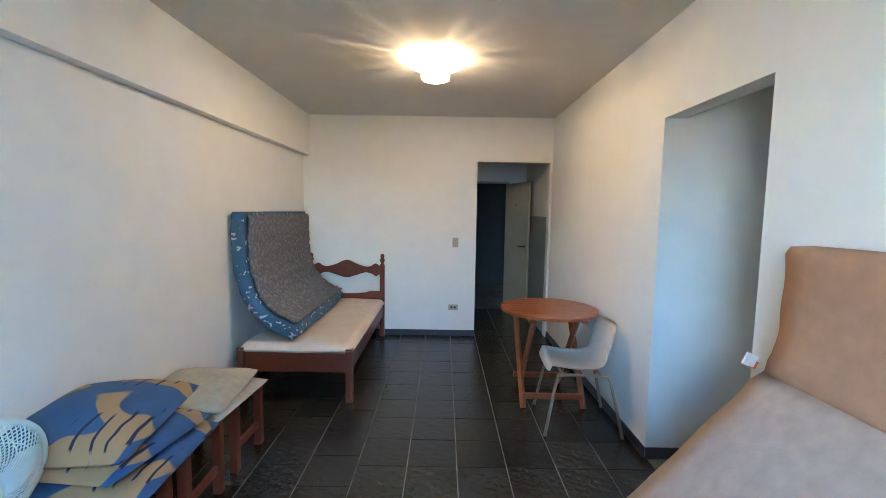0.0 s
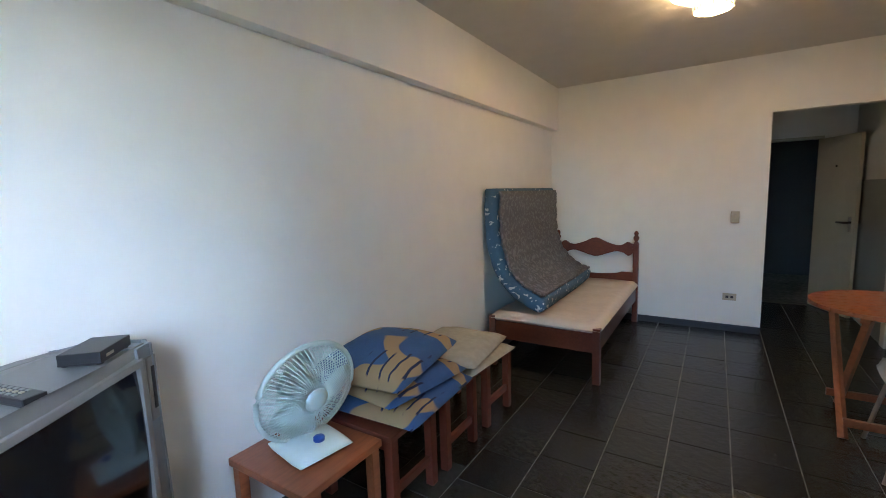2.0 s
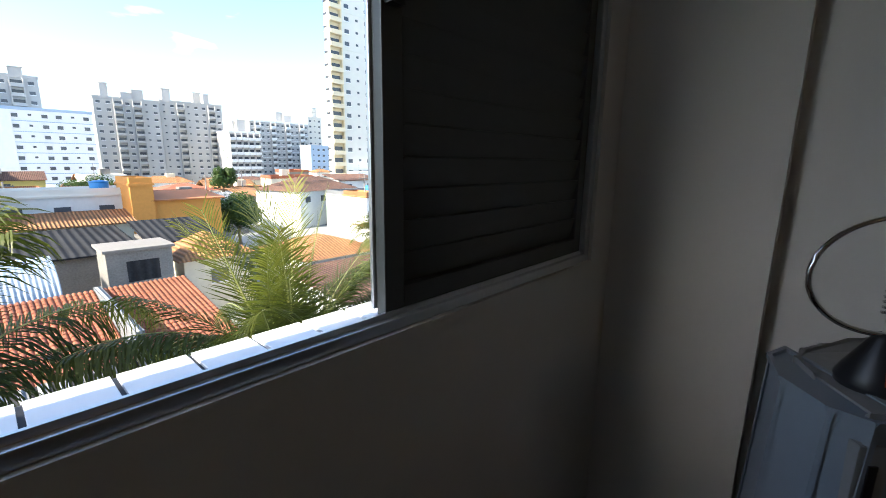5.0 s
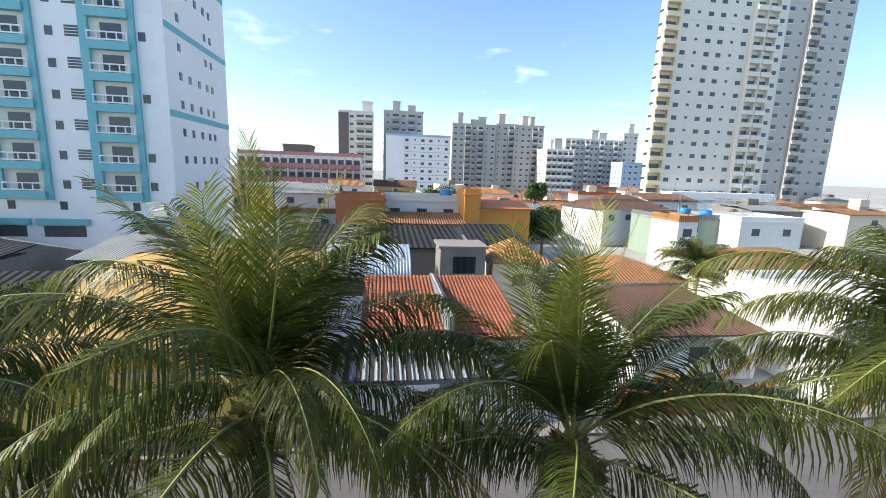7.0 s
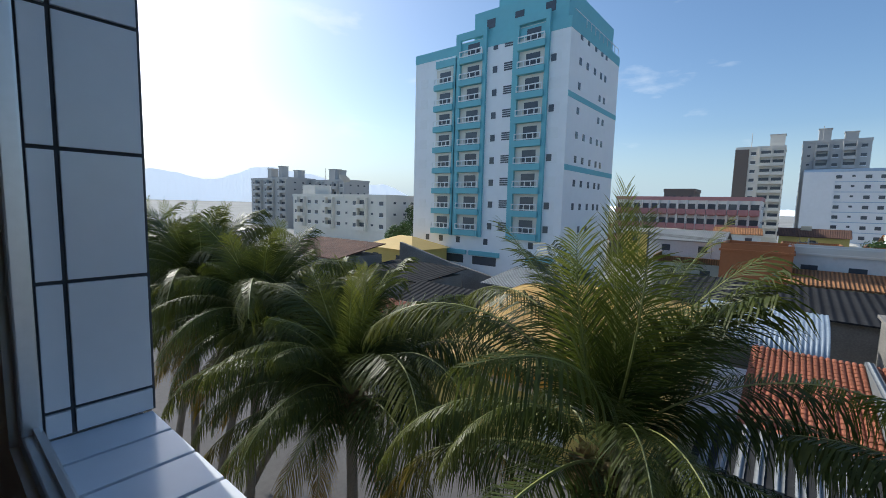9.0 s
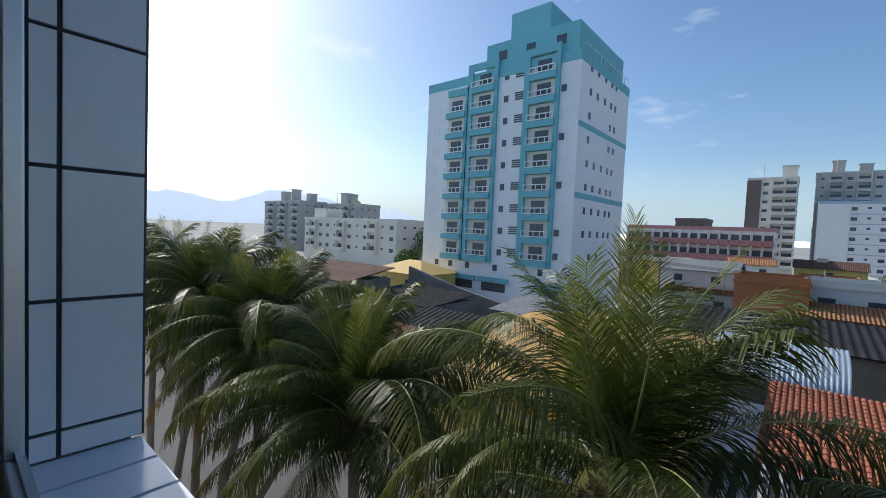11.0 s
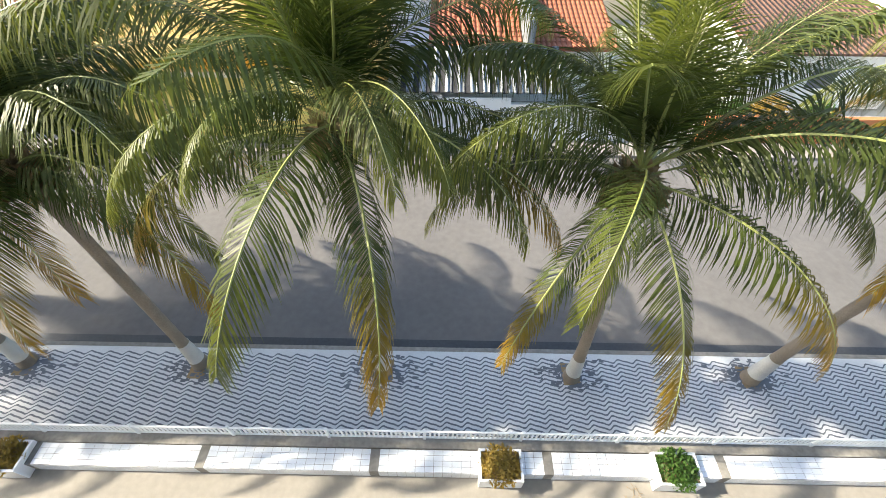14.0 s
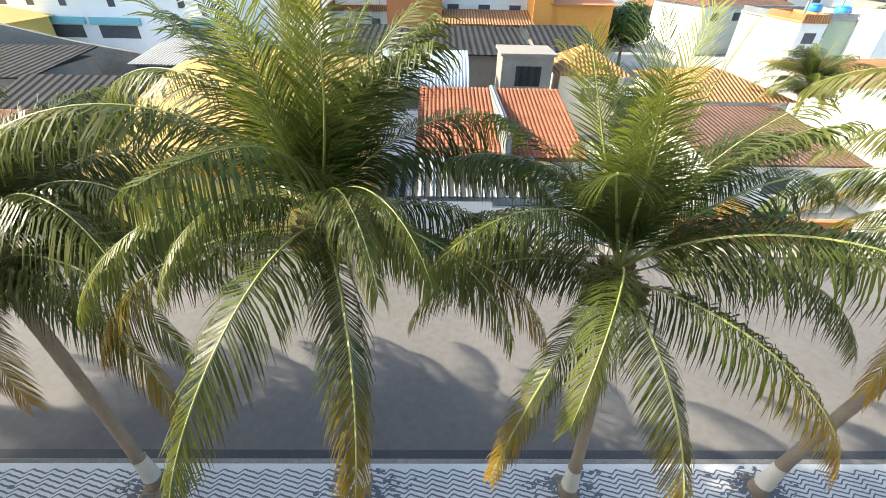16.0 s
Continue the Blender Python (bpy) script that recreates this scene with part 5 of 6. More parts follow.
for i in range(28):
    shared("gate_rib", rib, gh, Matrix.Translation((-2.40 + i * 0.097, -16.26, GROUND + 0.14)))
for i in range(13):
    cb2 = bmesh.new()
    slope(cb2, -4.6 + i * 0.5, -4.6 + i * 0.5 + 0.26, -16.2, -6.75, -19.2, -6.25, 0.03)
    part("canopy_strip", cb2, M_GREYROOF, gh, "pale striped canopy sheet")
    cb2 = bmesh.new()
    slope(cb2, -4.6 + i * 0.5 + 0.26, -4.6 + i * 0.5 + 0.5, -16.2, -6.79, -19.2, -6.29, 0.03)
    part("canopy_strip", cb2, M_DARKROOF, gh, "dark striped canopy sheet")
part("front_wall", boxm(-7.2, -2.45, -16.45, -16.25, GROUND, -7.3, 0.01), M_WHITEWALL, gh)
part("front_wall", boxm(0.25, 2.2, -16.45, -16.25, GROUND, -7.0, 0.01), M_WHITEWALL, gh)
# shed with a vaulted grey roof behind
sv = thing("vaulted_shed", "shed with a pale blue-grey corrugated curved roof", "shed", (0.6, -29.6, GROUND))
part("wall", boxm(-2.6, 2.9, -2.2, 1.3, 0, 3.3), M_GREYCON, sv)
va = bmesh.new()
prev = None
for k in range(111):
    x = -2.7 + 5.7 * k / 110
    rr = 0.028 * math.sin(k * math.pi / 2)
    col = []
    for q in range(9):
        a = radians(6 + 84 * q / 8)
        col.append(va.verts.new((x, -2.0 + (3.6 + rr) * math.cos(a), 3.25 + (1.75 + rr) * math.sin(a))))
    if prev:
        for q in range(8):
            va.faces.new((prev[q], col[q], col[q + 1], prev[q + 1]))
    prev = col
part("roof", va, mat("blue_grey_sheet", (0.30, 0.36, 0.42), 0.45, metal=0.2, vary=0.2, scale=2), sv, "blue-grey corrugated curved sheet", True)
sd = thing("concrete_shed", "low grey concrete shed with a flat slab roof", "shed", (-5.75, -30.4, GROUND))
part("wall", boxm(-1.6, 1.6, -1.3, 1.3, 0, 5.2), M_GREYCON, sd)
part("roof", boxm(-1.75, 1.75, -1.5, 1.5, 5.2, 5.36, 0.02), M_CONCRETE, sd, "pale flat slab")
part("opening", boxm(-0.9, 0.7, 1.3, 1.33, 3.4, 4.6), M_DARKROOF, sd, "dark shutterless opening")
# yellow canopy house
yh = thing("yellow_house", "yellow painted house with a broad curved yellow canopy", "house", (0, 0, 0))
part("wall", boxm(3.0, 13.5, -27.5, -16.4, GROUND, -6.2), M_YELWALL, yh)
yc = bmesh.new()
rows = []
for i in range(13):
    y = -15.6 - i * 1.0
    u = i / 12
    zr = -5.2 + 1.75 * math.sin(min(1, u * 1.15) * math.pi / 2)
    rows.append([yc.verts.new((2.2 + 11.5 * k / 16 + (0.5 * u if k in (0, 16) else 0), y, zr - 0.5 * abs(k / 8 - 1) ** 2.2 - 0.35 * (1 - u) * abs(k / 8 - 1))) for k in range(17)])
for a, b in zip(rows, rows[1:]):
    for k in range(16):
        yc.faces.new((a[k], a[k + 1], b[k + 1], b[k]))
bmesh.ops.solidify(yc, geom=yc.faces[:], thickness=0.05)
part("canopy", yc, M_YELLOW, yh, "broad curved yellow canvas canopy", True)
yg = part("grille", boxm(6.3, 7.4, -16.42, -16.36, -8.2, -7.0, 0.005), M_WHITEMETAL, yh, "white window grille")
for i in range(9):
    part("bar", boxm(6.36 + i * 0.12, 6.39 + i * 0.12, -16.36, -16.33, -8.15, -7.05), M_WHITEMETAL, yg)
part("cornice", boxm(2.9, 13.6, -16.5, -16.2, -6.3, -6.1, 0.02), M_CREAMWALL, yh, "pale cornice")


def windows(parent, me, xs, y, zs, mrot=None):
    for x in xs:
        for z in zs:
            shared("window", me, parent, Matrix.Translation((x, y, z)) @ (mrot or Matrix()))


WIN_H = mesh_of(boxm(-0.55, 0.55, -0.02, 0.03, -0.45, 0.45), M_DARKWIN)
SILL_H = mesh_of(boxm(-0.62, 0.62, 0, 0.06, -0.52, -0.45), M_WHITEWALL)


def house(x, y, w, d, h, wallm, roofm, kind, label, rise=1.3, rz=0.0, wins=2):
    """A low house: walls, windows towards the street, hipped, gabled or flat roof."""
    o = thing("house", label, "house", (x, y, GROUND), "low houses of the quarter", rz)
    part("wall", boxm(-w / 2, w / 2, -d / 2, d / 2, 0, h), wallm, o)
    rb = bmesh.new()
    if kind == "hip":
        e, r = 0.4, min(w, d) / 2 * 0.95
        b4 = [rb.verts.new(p) for p in ((-w / 2 - e, -d / 2 - e, h), (w / 2 + e, -d / 2 - e, h), (w / 2 + e, d / 2 + e, h), (-w / 2 - e, d / 2 + e, h))]
        if w >= d:
            t = [rb.verts.new((-w / 2 + r, 0, h + rise)), rb.verts.new((w / 2 - r + 0.01, 0, h + rise))]
            for f in ((b4[0], b4[1], t[1], t[0]), (b4[1], b4[2], t[1]), (b4[2], b4[3], t[0], t[1]), (b4[3], b4[0], t[0])):
                rb.faces.new(f)
        else:
            t = [rb.verts.new((0, -d / 2 + r, h + rise)), rb.verts.new((0, d / 2 - r, h + rise))]
            for f in ((b4[0], b4[1], t[0]), (b4[1], b4[2], t[1], t[0]), (b4[2], b4[3], t[1]), (b4[3], b4[0], t[0], t[1])):
                rb.faces.new(f)
        rb.faces.new(b4[::-1])
    elif kind == "shed":
        slope(rb, -w / 2 - 0.3, w / 2 + 0.3, d / 2 + 0.4, h, -d / 2 - 0.3, h + rise, 0.1)
    elif kind == "gable":
        slope(rb, -w / 2 - 0.3, w / 2 + 0.3, d / 2 + 0.4, h - 0.1, 0, h + rise, 0.1)
        slope(rb, -w / 2 - 0.3, w / 2 + 0.3, -d / 2 - 0.4, h - 0.1, 0, h + rise, 0.1)
    else:
        add_box(rb, -w / 2 - 0.12, w / 2 + 0.12, -d / 2 - 0.12, d / 2 + 0.12, h, h + 0.18)
        for a in ((-w / 2, w / 2, d / 2 - 0.2, d / 2), (-w / 2, w / 2, -d / 2, -d / 2 + 0.2), (-w / 2, -w / 2 + 0.2, -d / 2 + 0.2, d / 2 - 0.2), (w / 2 - 0.2, w / 2, -d / 2 + 0.2, d / 2 - 0.2)):
            add_box(rb, a[0], a[1], a[2], a[3], h + 0.18, h + 0.7)
    part("roof", rb, roofm, o)
    for i in range(wins):
        xx = -w / 2 + w * (i + 0.5) / wins
        shared("window", WIN_H, o, Matrix.Translation((xx, d / 2, h - 1.25)))
        shared("sill", SILL_H, o, Matrix.Translation((xx, d / 2, h - 1.25)))
    return o


house(2.0, -47.5, 5.0, 5.0, 7.1, M_RUSTWALL, M_RUSTWALL, "flat", "rust-red rendered house with a flat roof", wins=0)
house(-9.6, -47.0, 1.7, 5.0, 8.0, M_ORWALL, M_ORWALL, "flat", "narrow orange rendered stair tower", wins=0)
house(-13.3, -47.4, 5.6, 5.0, 6.7, M_ORWALL, M_RUSTWALL, "shed", "orange rendered house with a sloping roof", 0.5, wins=0)
house(-4.6, -50, 9.0, 4.0, 7.0, M_WHITEWALL, M_BWARM, "flat", "white rendered house with two aqua windows", wins=3)
house(-4.4, -45.2, 8.2, 3.0, 5.1, M_CREAMWALL, M_ORANGECLAY, "shed", "cream house with an orange tile roof", 0.8, wins=2)
house(0.4, -38.5, 14.4, 8.0, 4.3, M_GREYCON, M_DARKROOF, "shed", "long low workshop under a dark sheet roof", 0.7, wins=0)
skylit = house(-9.9, -37.4, 4.4, 5.0, 4.55, M_GREYCON, M_DARKROOF, "shed", "workshop with dark skylit sheet roof", 1.0, wins=0)
M_SKYLIGHT = mat("milky_skylight_sheet", (0.22, 0.26, 0.31), 0.3, vary=0.3, scale=3)
for i in range(3):
    for k in range(2):
        sl = boxm(-0.52, 0.52, -0.9, 0.9, 0, 0.03)
        sl.transform(pose(-1.4 + i * 1.35, 1.35 - k * 2.3, 4.75 + k * 0.404, -9.9, 0, 0))
        part("skylight", sl, M_SKYLIGHT, skylit, "pale milky roof panel")
house(-10.2, -32.0, 4.2, 4.4, 4.0, M_CREAMWALL, M_ORANGECLAY, "hip", "small house with an orange hipped roof", 1.5, wins=1)
house(-18.0, -30.0, 6.5, 7.0, 3.5, M_WHITEWALL, M_ORANGECLAY, "hip", "white house with an orange hipped roof", 1.1, wins=1)
house(-38.0, -66.0, 14.0, 9.0, 5.6, M_WHITEWALL, M_DARKCLAY, "hip", "white two-storey house with brown hipped roof", 2.0, 18, wins=4)
house(-41.0, -54.5, 9.5, 7.0, 5.2, M_GREENWALL, M_GREYROOF, "flat", "pale green rendered house with a flat roof", wins=1)
house(-34.5, -46.5, 2.4, 5.0, 5.7, M_WHITEWALL, M_ORANGECLAY, "flat", "white rendered annexe with yellow trim", wins=1)
house(-49.0, -51.0, 9.0, 7.0, 5.4, M_WHITEWALL, M_WHITEWALL, "flat", "white rendered block with a roof terrace", wins=2)
house(-33.0, -33.0, 12.0, 9.0, 3.6, M_WHITEWALL, M_ORANGECLAY, "hip", "white house with an orange hipped roof", 1.2, wins=3)
house(-16.5, -22.5, 7.0, 6.5, 2.7, M_WHITEWALL, M_DARKCLAY, "shed", "low white house with a brown tile roof", 0.6, wins=1)
solid("garden_wall", boxm(-18.0, -10.4, -16.45, -16.2, GROUND, -7.75, 0.02), M_RUSTWALL, "low rust-red garden wall along the street", "wall")
house(-26.0, -20.0, 9.0, 7.0, 4.3, M_WHITEWALL, M_WHITEWALL, "flat", "white walled house with a flat roof", wins=2)
house(41.0, -43.0, 9.0, 7.0, 4.6, M_YELWALL, M_YELLOW, "hip", "yellow house with an ochre hipped roof", 1.5, wins=2)
house(41.0, -30.0, 12.0, 6.0, 4.8, M_GREYCON, M_DARKCLAY, "shed", "old house with a dark brown tile roof", 1.2, wins=0)
house(29.0, -31.0, 9.0, 6.0, 3.7, M_GREYCON, M_DARKROOF, "shed", "low sheds with dark sheet roofs", 0.6, wins=0)
house(19.5, -26.5, 7.0, 8.0, 3.2, M_GREYCON, M_DARKROOF, "gable", "low house with a dark gabled roof", 1.0, wins=1)
house(17.5, -36.5, 8.0, 6.0, 3.4, M_GREYCON, M_GREYROOF, "shed", "low shed with a weathered sheet roof", 0.8, wins=0)
house(24.0, -19.5, 9.0, 6.0, 3.3, M_CREAMWALL, M_CLAY, "hip", "low cream house with a clay hipped roof", 1.0, wins=2)
ramp = bmesh.new()
v = [ramp.verts.new(p) for p in ((36.0, -37.2, GROUND), (21.5, -41.5, GROUND), (21.5, -41.5, -7.2), (29.5, -39.2, -5.2), (36.0, -37.2, -3.1))]
f = ramp.faces.new(v)
g = bmesh.ops.extrude_face_region(ramp, geom=[f])
bmesh.ops.translate(ramp, verts=[q for q in g["geom"] if isinstance(q, bmesh.types.BMVert)], vec=(0.1, 0.3, 0))
solid("stepped_wall", ramp, M_GREYCON, "long grey rendered wall stepping down", "wall")
rng = random.Random(21)
WALLS = (M_WHITEWALL, M_CREAMWALL, M_WHITEWALL, M_YELWALL, M_GREYCON, M_WHITEWALL)
ROOFS = (M_ORANGECLAY, M_DARKCLAY, M_GREYROOF, M_ORANGECLAY, M_CLAY, M_BWARM)
for row, y in enumerate((-64, -76, -88, -102, -120, -140)):
    n = 13 + row * 2
    for i in range(n):
        x = -y * (-1.25 + 2.2 * (i + 0.5) / n) + rng.uniform(-2, 2)
        if x > 14 and y > -80 or (-52 < x < -22 and y > -74) or (28 > x > 0 and y < -100) and row > 3:
            continue
        if -112 < x < -52 and -125 < y < -80:
            continue
        w, d, h = rng.uniform(6.5, 11), rng.uniform(6, 9), rng.choice((3.4, 3.8, 4.5, 6.0, 6.4))
        k = rng.randrange(6)
        hh = house(x, y + rng.uniform(-4, 4), w, d, h, WALLS[k], ROOFS[rng.randrange(6)], rng.choice(("hip", "gable", "hip", "flat", "shed")), "low rendered house of one or two storeys", rng.uniform(0.9, 1.7), rng.uniform(-8, 8), rng.choice((1, 2, 3)))
        ax, az = rng.uniform(-w / 3, w / 3), rng.uniform(2.0, 3.6)
        part("aerial", tube([(ax, 0, h), (ax, 0, h + az)], 0.035, 5), M_GREYCON, hh, "thin roof aerial")
        if rng.random() < 0.45:
            bx = rng.uniform(-w / 4, w / 4)
            part("tank_box", boxm(bx - 0.9, bx + 0.9, -1.0, 0.8, h, h + rng.uniform(1.6, 2.4), 0.03), M_GREYCON if rng.random() < 0.5 else M_CREAMWALL, hh, "rendered water tank box")


def tank(x, y, z):
    t = thing("water_tank", "round blue plastic water tank on a roof", "water tank", (x, y, z), "roof tanks")
    part("body", lathe([(0.62, 0), (0.72, 0.5), (0.74, 0.9), (0.70, 0.95)], 20), M_WATERTANK, t, "", True)
    part("lid", lathe([(0.76, 0.95), (0.74, 1.02), (0.3, 1.12), (0.0, 1.14)], 20), M_WATERTANK, t, "", True)


tank(-44.0, -53.0, GROUND + 5.38)
tank(-42.3, -55.0, GROUND + 5.38)
tank(-7.6, -50.2, GROUND + 7.18)

# ---- tall buildings ----
WIN_T = mesh_of(boxm(-0.6, 0.6, -0.03, 0.04, -0.55, 0.55), M_DARKWIN)
FRAME_T = mesh_of(boxm(-0.66, 0.66, 0.0, 0.02, -0.62, 0.62), M_WHITEMETAL)
WIN_S = mesh_of(boxm(-0.32, 0.32, -0.03, 0.04, -0.4, 0.4), M_DARKWIN)
LOUV = mesh_of(boxm(-0.6, 0.6, -0.03, 0.04, -0.09, 0.09), M_DARKWIN)

tower = thing("apartment_tower", "white apartment tower with teal balcony bays", "apartment building", (0, 0, 0))
TX0, TX1, TY0, TY1, TZ = 20.3, 43.4, -63.5, -47.0, 22.4
part("wall", boxm(TX0, TX1, TY0, TY1, GROUND, TZ - 1.2), M_TWHITE, tower, "white rendered body")
part("parapet", boxm(TX0 - 0.05, TX1 + 0.05, TY0 - 0.05, TY1 + 0.05, TZ - 1.2, TZ, 0.03), M_TEAL, tower, "teal parapet")
pent = part("penthouse", boxm(TX0 + 0.5, 33.5, TY0 + 1.5, TY1 - 0.3, TZ, TZ + 3.4), M_TEAL, tower, "teal penthouse")
part("tank_room", boxm(25, 30.5, TY0 + 3, TY1 - 1.2, TZ + 3.4, TZ + 7.0), M_TEAL, pent)
for xx in (23.0, 27.0, 31.0):
    shared("pane", WIN_T, pent, Matrix.Translation((xx, TY1 - 0.3, TZ + 1.7)))
for k in range(9):
    part("rail_post", boxm(TX0 + 0.02, TX0 + 0.08, TY0 + 0.5 + k * 1.45, TY0 + 0.56 + k * 1.45, TZ, TZ + 1.0), M_WHITEMETAL, tower)
part("rail", boxm(TX0 + 0.02, TX0 + 0.08, TY0 + 0.5, TY1 - 0.9, TZ + 1.0, TZ + 1.06), M_WHITEMETAL, tower)
FLOORS = [-1.15 + k * 2.78 for k in range(9)]
for z in (6.1, 14.2):
    part("band", boxm(TX0 - 0.04, TX0, TY0, TY1, z - 0.32, z + 0.32), M_TEAL, tower, "teal string course")
bays = ((39.4, 36.3, 8), (35.2, 31.7, 9), (26.6, 23.2, 9))
for bx1, bx0, nf in bays:
    if bx1 < 39:
        part("bay_edge", boxm(bx1, bx1 + 0.75, TY1, TY1 + 0.35, FLOORS[0] - 1.5, FLOORS[nf - 1] + 2.5), M_TEAL, tower, "teal pier")
    part("bay_edge", boxm(bx0 - 0.5, bx0, TY1, TY1 + 0.35, FLOORS[0] - 1.5, FLOORS[nf - 1] + 2.5), M_TEAL, tower)
    part("bay_top", boxm(bx0, bx1, TY1, TY1 + 0.35, FLOORS[nf - 1] + 1.6, FLOORS[nf - 1] + 2.5), M_TEAL, tower)
    for k in range(nf):
        z = FLOORS[k]
        bal = part("balcony", boxm(bx0 - 0.1, bx1 + 0.1, TY1 - 0.02, TY1 + 0.62, z - 1.40, z - 0.66, 0.02), M_TEAL, tower, "teal balcony front")
        # flat panel in a darker cream than the body, for the recess's shade
        part("recess", boxm(bx0, bx1, TY1 + 0.004, TY1 + 0.03, z - 0.66, z + 1.37), M_BWARM, bal, "cream balcony back wall, recess shade put in its tone")
        part("balcony_door", boxm(bx0 + 0.7, bx0 + 2.5, TY1 + 0.03, TY1 + 0.06, z - 0.66, z + 1.0), M_DARKWIN, bal)
        part("hand_rail", boxm(bx0, bx1, TY1 + 0.53, TY1 + 0.61, z + 0.04, z + 0.16), M_WHITEMETAL, bal)
        part("hand_rail", boxm(bx0, bx1, TY1 + 0.53, TY1 + 0.61, z - 0.60, z - 0.48), M_WHITEMETAL, bal)
        for j in range(5):
            part("baluster", boxm(bx0 + j * (bx1 - bx0 - 0.06) / 4, bx0 + 0.10 + j * (bx1 - bx0 - 0.10) / 4, TY1 + 0.53, TY1 + 0.61, z - 0.48, z + 0.04), M_WHITEMETAL, bal)
for z in FLOORS:
    shared("window_frame", FRAME_T, tower, Matrix.Translation((41.7, TY1, z)))
    shared("window_frame", FRAME_T, tower, Matrix.Translation((30.4, TY1, z)))
    shared("window", WIN_S, tower, Matrix.Translation((30.0, TY1, z)))
    shared("window_frame", FRAME_T, tower, Matrix.Translation((21.9, TY1, z)))
    if int(z * 7) % 3:
        shared("window", WIN_S, tower, Matrix.Translation((22.2, TY1 + 0.01, z)))
    for j in range(4):
        shared("louvre", LOUV, tower, Matrix.Translation((28.1, TY1, z + 0.5 - j * 0.26)))
    for yy in (-50.0, -52.2, -54.6, -56.8, -58.4):
        if (yy * 10 + z * 3) % 4 > 0.8:
            shared("window", WIN_S, tower, Matrix.Translation((TX0, yy, z)) @ Matrix.Rotation(radians(90), 4, "Z"))
for xx in (40.5, 38.0, 35.0, 30.5, 24.0):
    shared("window", WIN_S, tower, Matrix.Translation((xx, TY1, -3.2)))
for a, b in ((34.0, 38.5), (28.8, 32.5), (21.5, 24.0)):
    part("garage_opening", boxm(a, b, TY1 - 0.02, TY1 + 0.02, -6.3, -5.2), M_DARKWIN, tower)
    part("lintel", boxm(a - 0.5, b + 0.5, TY1, TY1 + 0.3, -5.1, -4.5), M_TEAL, tower)


def block(x0, x1, y, dep, z1, floors, cols, wallm, label, balc=(), bandm=None, sidem=None, roofbox=True, name="apartment_block"):
    """A far block of flats: body, window grid on its front and sides, balconies, floor lines, roof plant."""
    rg = random.Random(int(abs(x0 * 7 + y)))
    o = thing(name, label, "apartment building", ((x0 + x1) / 2, y, GROUND), "blocks of flats on the skyline")
    w, h = x1 - x0, z1 - GROUND
    part("wall", boxm(-w / 2, w / 2, -dep, 0, 0, h), wallm, o)
    part("parapet", boxm(-w / 2 - 0.15, w / 2 + 0.15, -dep - 0.15, 0.15, h, h + 0.8), bandm or wallm, o)
    if sidem:
        part("side_strip", boxm(w / 2 - w * 0.28, w / 2 + 0.2, 0, 0.25, 0, h), sidem, o)
    fh, cw = h / floors, w / cols
    ww = min(1.5, cw * 0.42)
    me = mesh_of(boxm(-ww / 2, ww / 2, -0.05, 0.05, -fh * 0.17, fh * 0.17), M_DARKWIN)
    fr = mesh_of(boxm(-ww / 2 - 0.1, ww / 2 + 0.1, 0, 0.16, -fh * 0.17 - 0.16, -fh * 0.17), M_TWHITE)
    small = mesh_of(boxm(-ww * 0.28, ww * 0.28, -0.05, 0.05, -fh * 0.02, fh * 0.17), M_DARKWIN)
    # dark panel across the bay: door glass and the recess's shade in one
    door = mesh_of(boxm(-cw * 0.40, cw * 0.40, -0.02, 0.06, -fh * 0.40, fh * 0.26), M_DARKWIN)
    bme = mesh_of(boxm(-cw * 0.46, cw * 0.46, 0.06, 1.3, -fh * 0.46, -fh * 0.10, 0.05), bandm or wallm)
    pier = mesh_of(boxm(-0.14, 0.14, 0, 1.0, fh, h), wallm)
    for i in range(cols):
        xx = -w / 2 + cw * (i + 0.5)
        if sidem and xx > w / 2 - w * 0.28:
            continue
        if i in balc:
            for s in (-1, 1):
                shared("pier", pier, o, Matrix.Translation((xx + s * cw * 0.47, 0, 0)))
        for k in range(1, floors):
            z = (k + 0.5) * fh
            if i in balc:
                shared("balcony_door", door, o, Matrix.Translation((xx, 0, z)))
                shared("balcony", bme, o, Matrix.Translation((xx, 0, z)))
            elif i % 3 == 1:
                shared("window", small, o, Matrix.Translation((xx, 0, z)))
            else:
                shared("window", me, o, Matrix.Translation((xx, 0, z)))
                shared("sill", fr, o, Matrix.Translation((xx, 0, z)))
    for k in range(1, floors, 1 if bandm else 3):
        part("floor_line", boxm(-w / 2 - 0.06, w / 2 + 0.06, 0, 0.09, k * fh - 0.1, k * fh + 0.1), bandm or wallm, o)
    for k in range(1, floors):
        for sx in (-1, 1):
            for f in (0.25, 0.55, 0.8):
                shared("window", small, o, Matrix.Translation((sx * w / 2, -dep * f, (k + 0.5) * fh)) @ Matrix.Rotation(radians(90), 4, "Z"))
    if roofbox:
        for q in range(2 if w < 18 else 3):
            px, pw, ph = rg.uniform(-0.36, 0.36) * w, rg.uniform(1.0, 2.1), rg.uniform(2.2, 5.0)
            rp = part("roof_plant", boxm(px - pw, px + pw, -dep * 0.75 + q * 1.7, -dep * 0.75 + q * 1.7 + 3.1, h + 0.8, h + 0.8 + ph), wallm, o)
            part("cap", boxm(px - pw - 0.2, px + pw + 0.2, -dep * 0.75 + q * 1.7 - 0.2, -dep * 0.75 + q * 1.7 + 3.3, h + 0.8 + ph, h + 1.05 + ph), M_BGREY, rp)
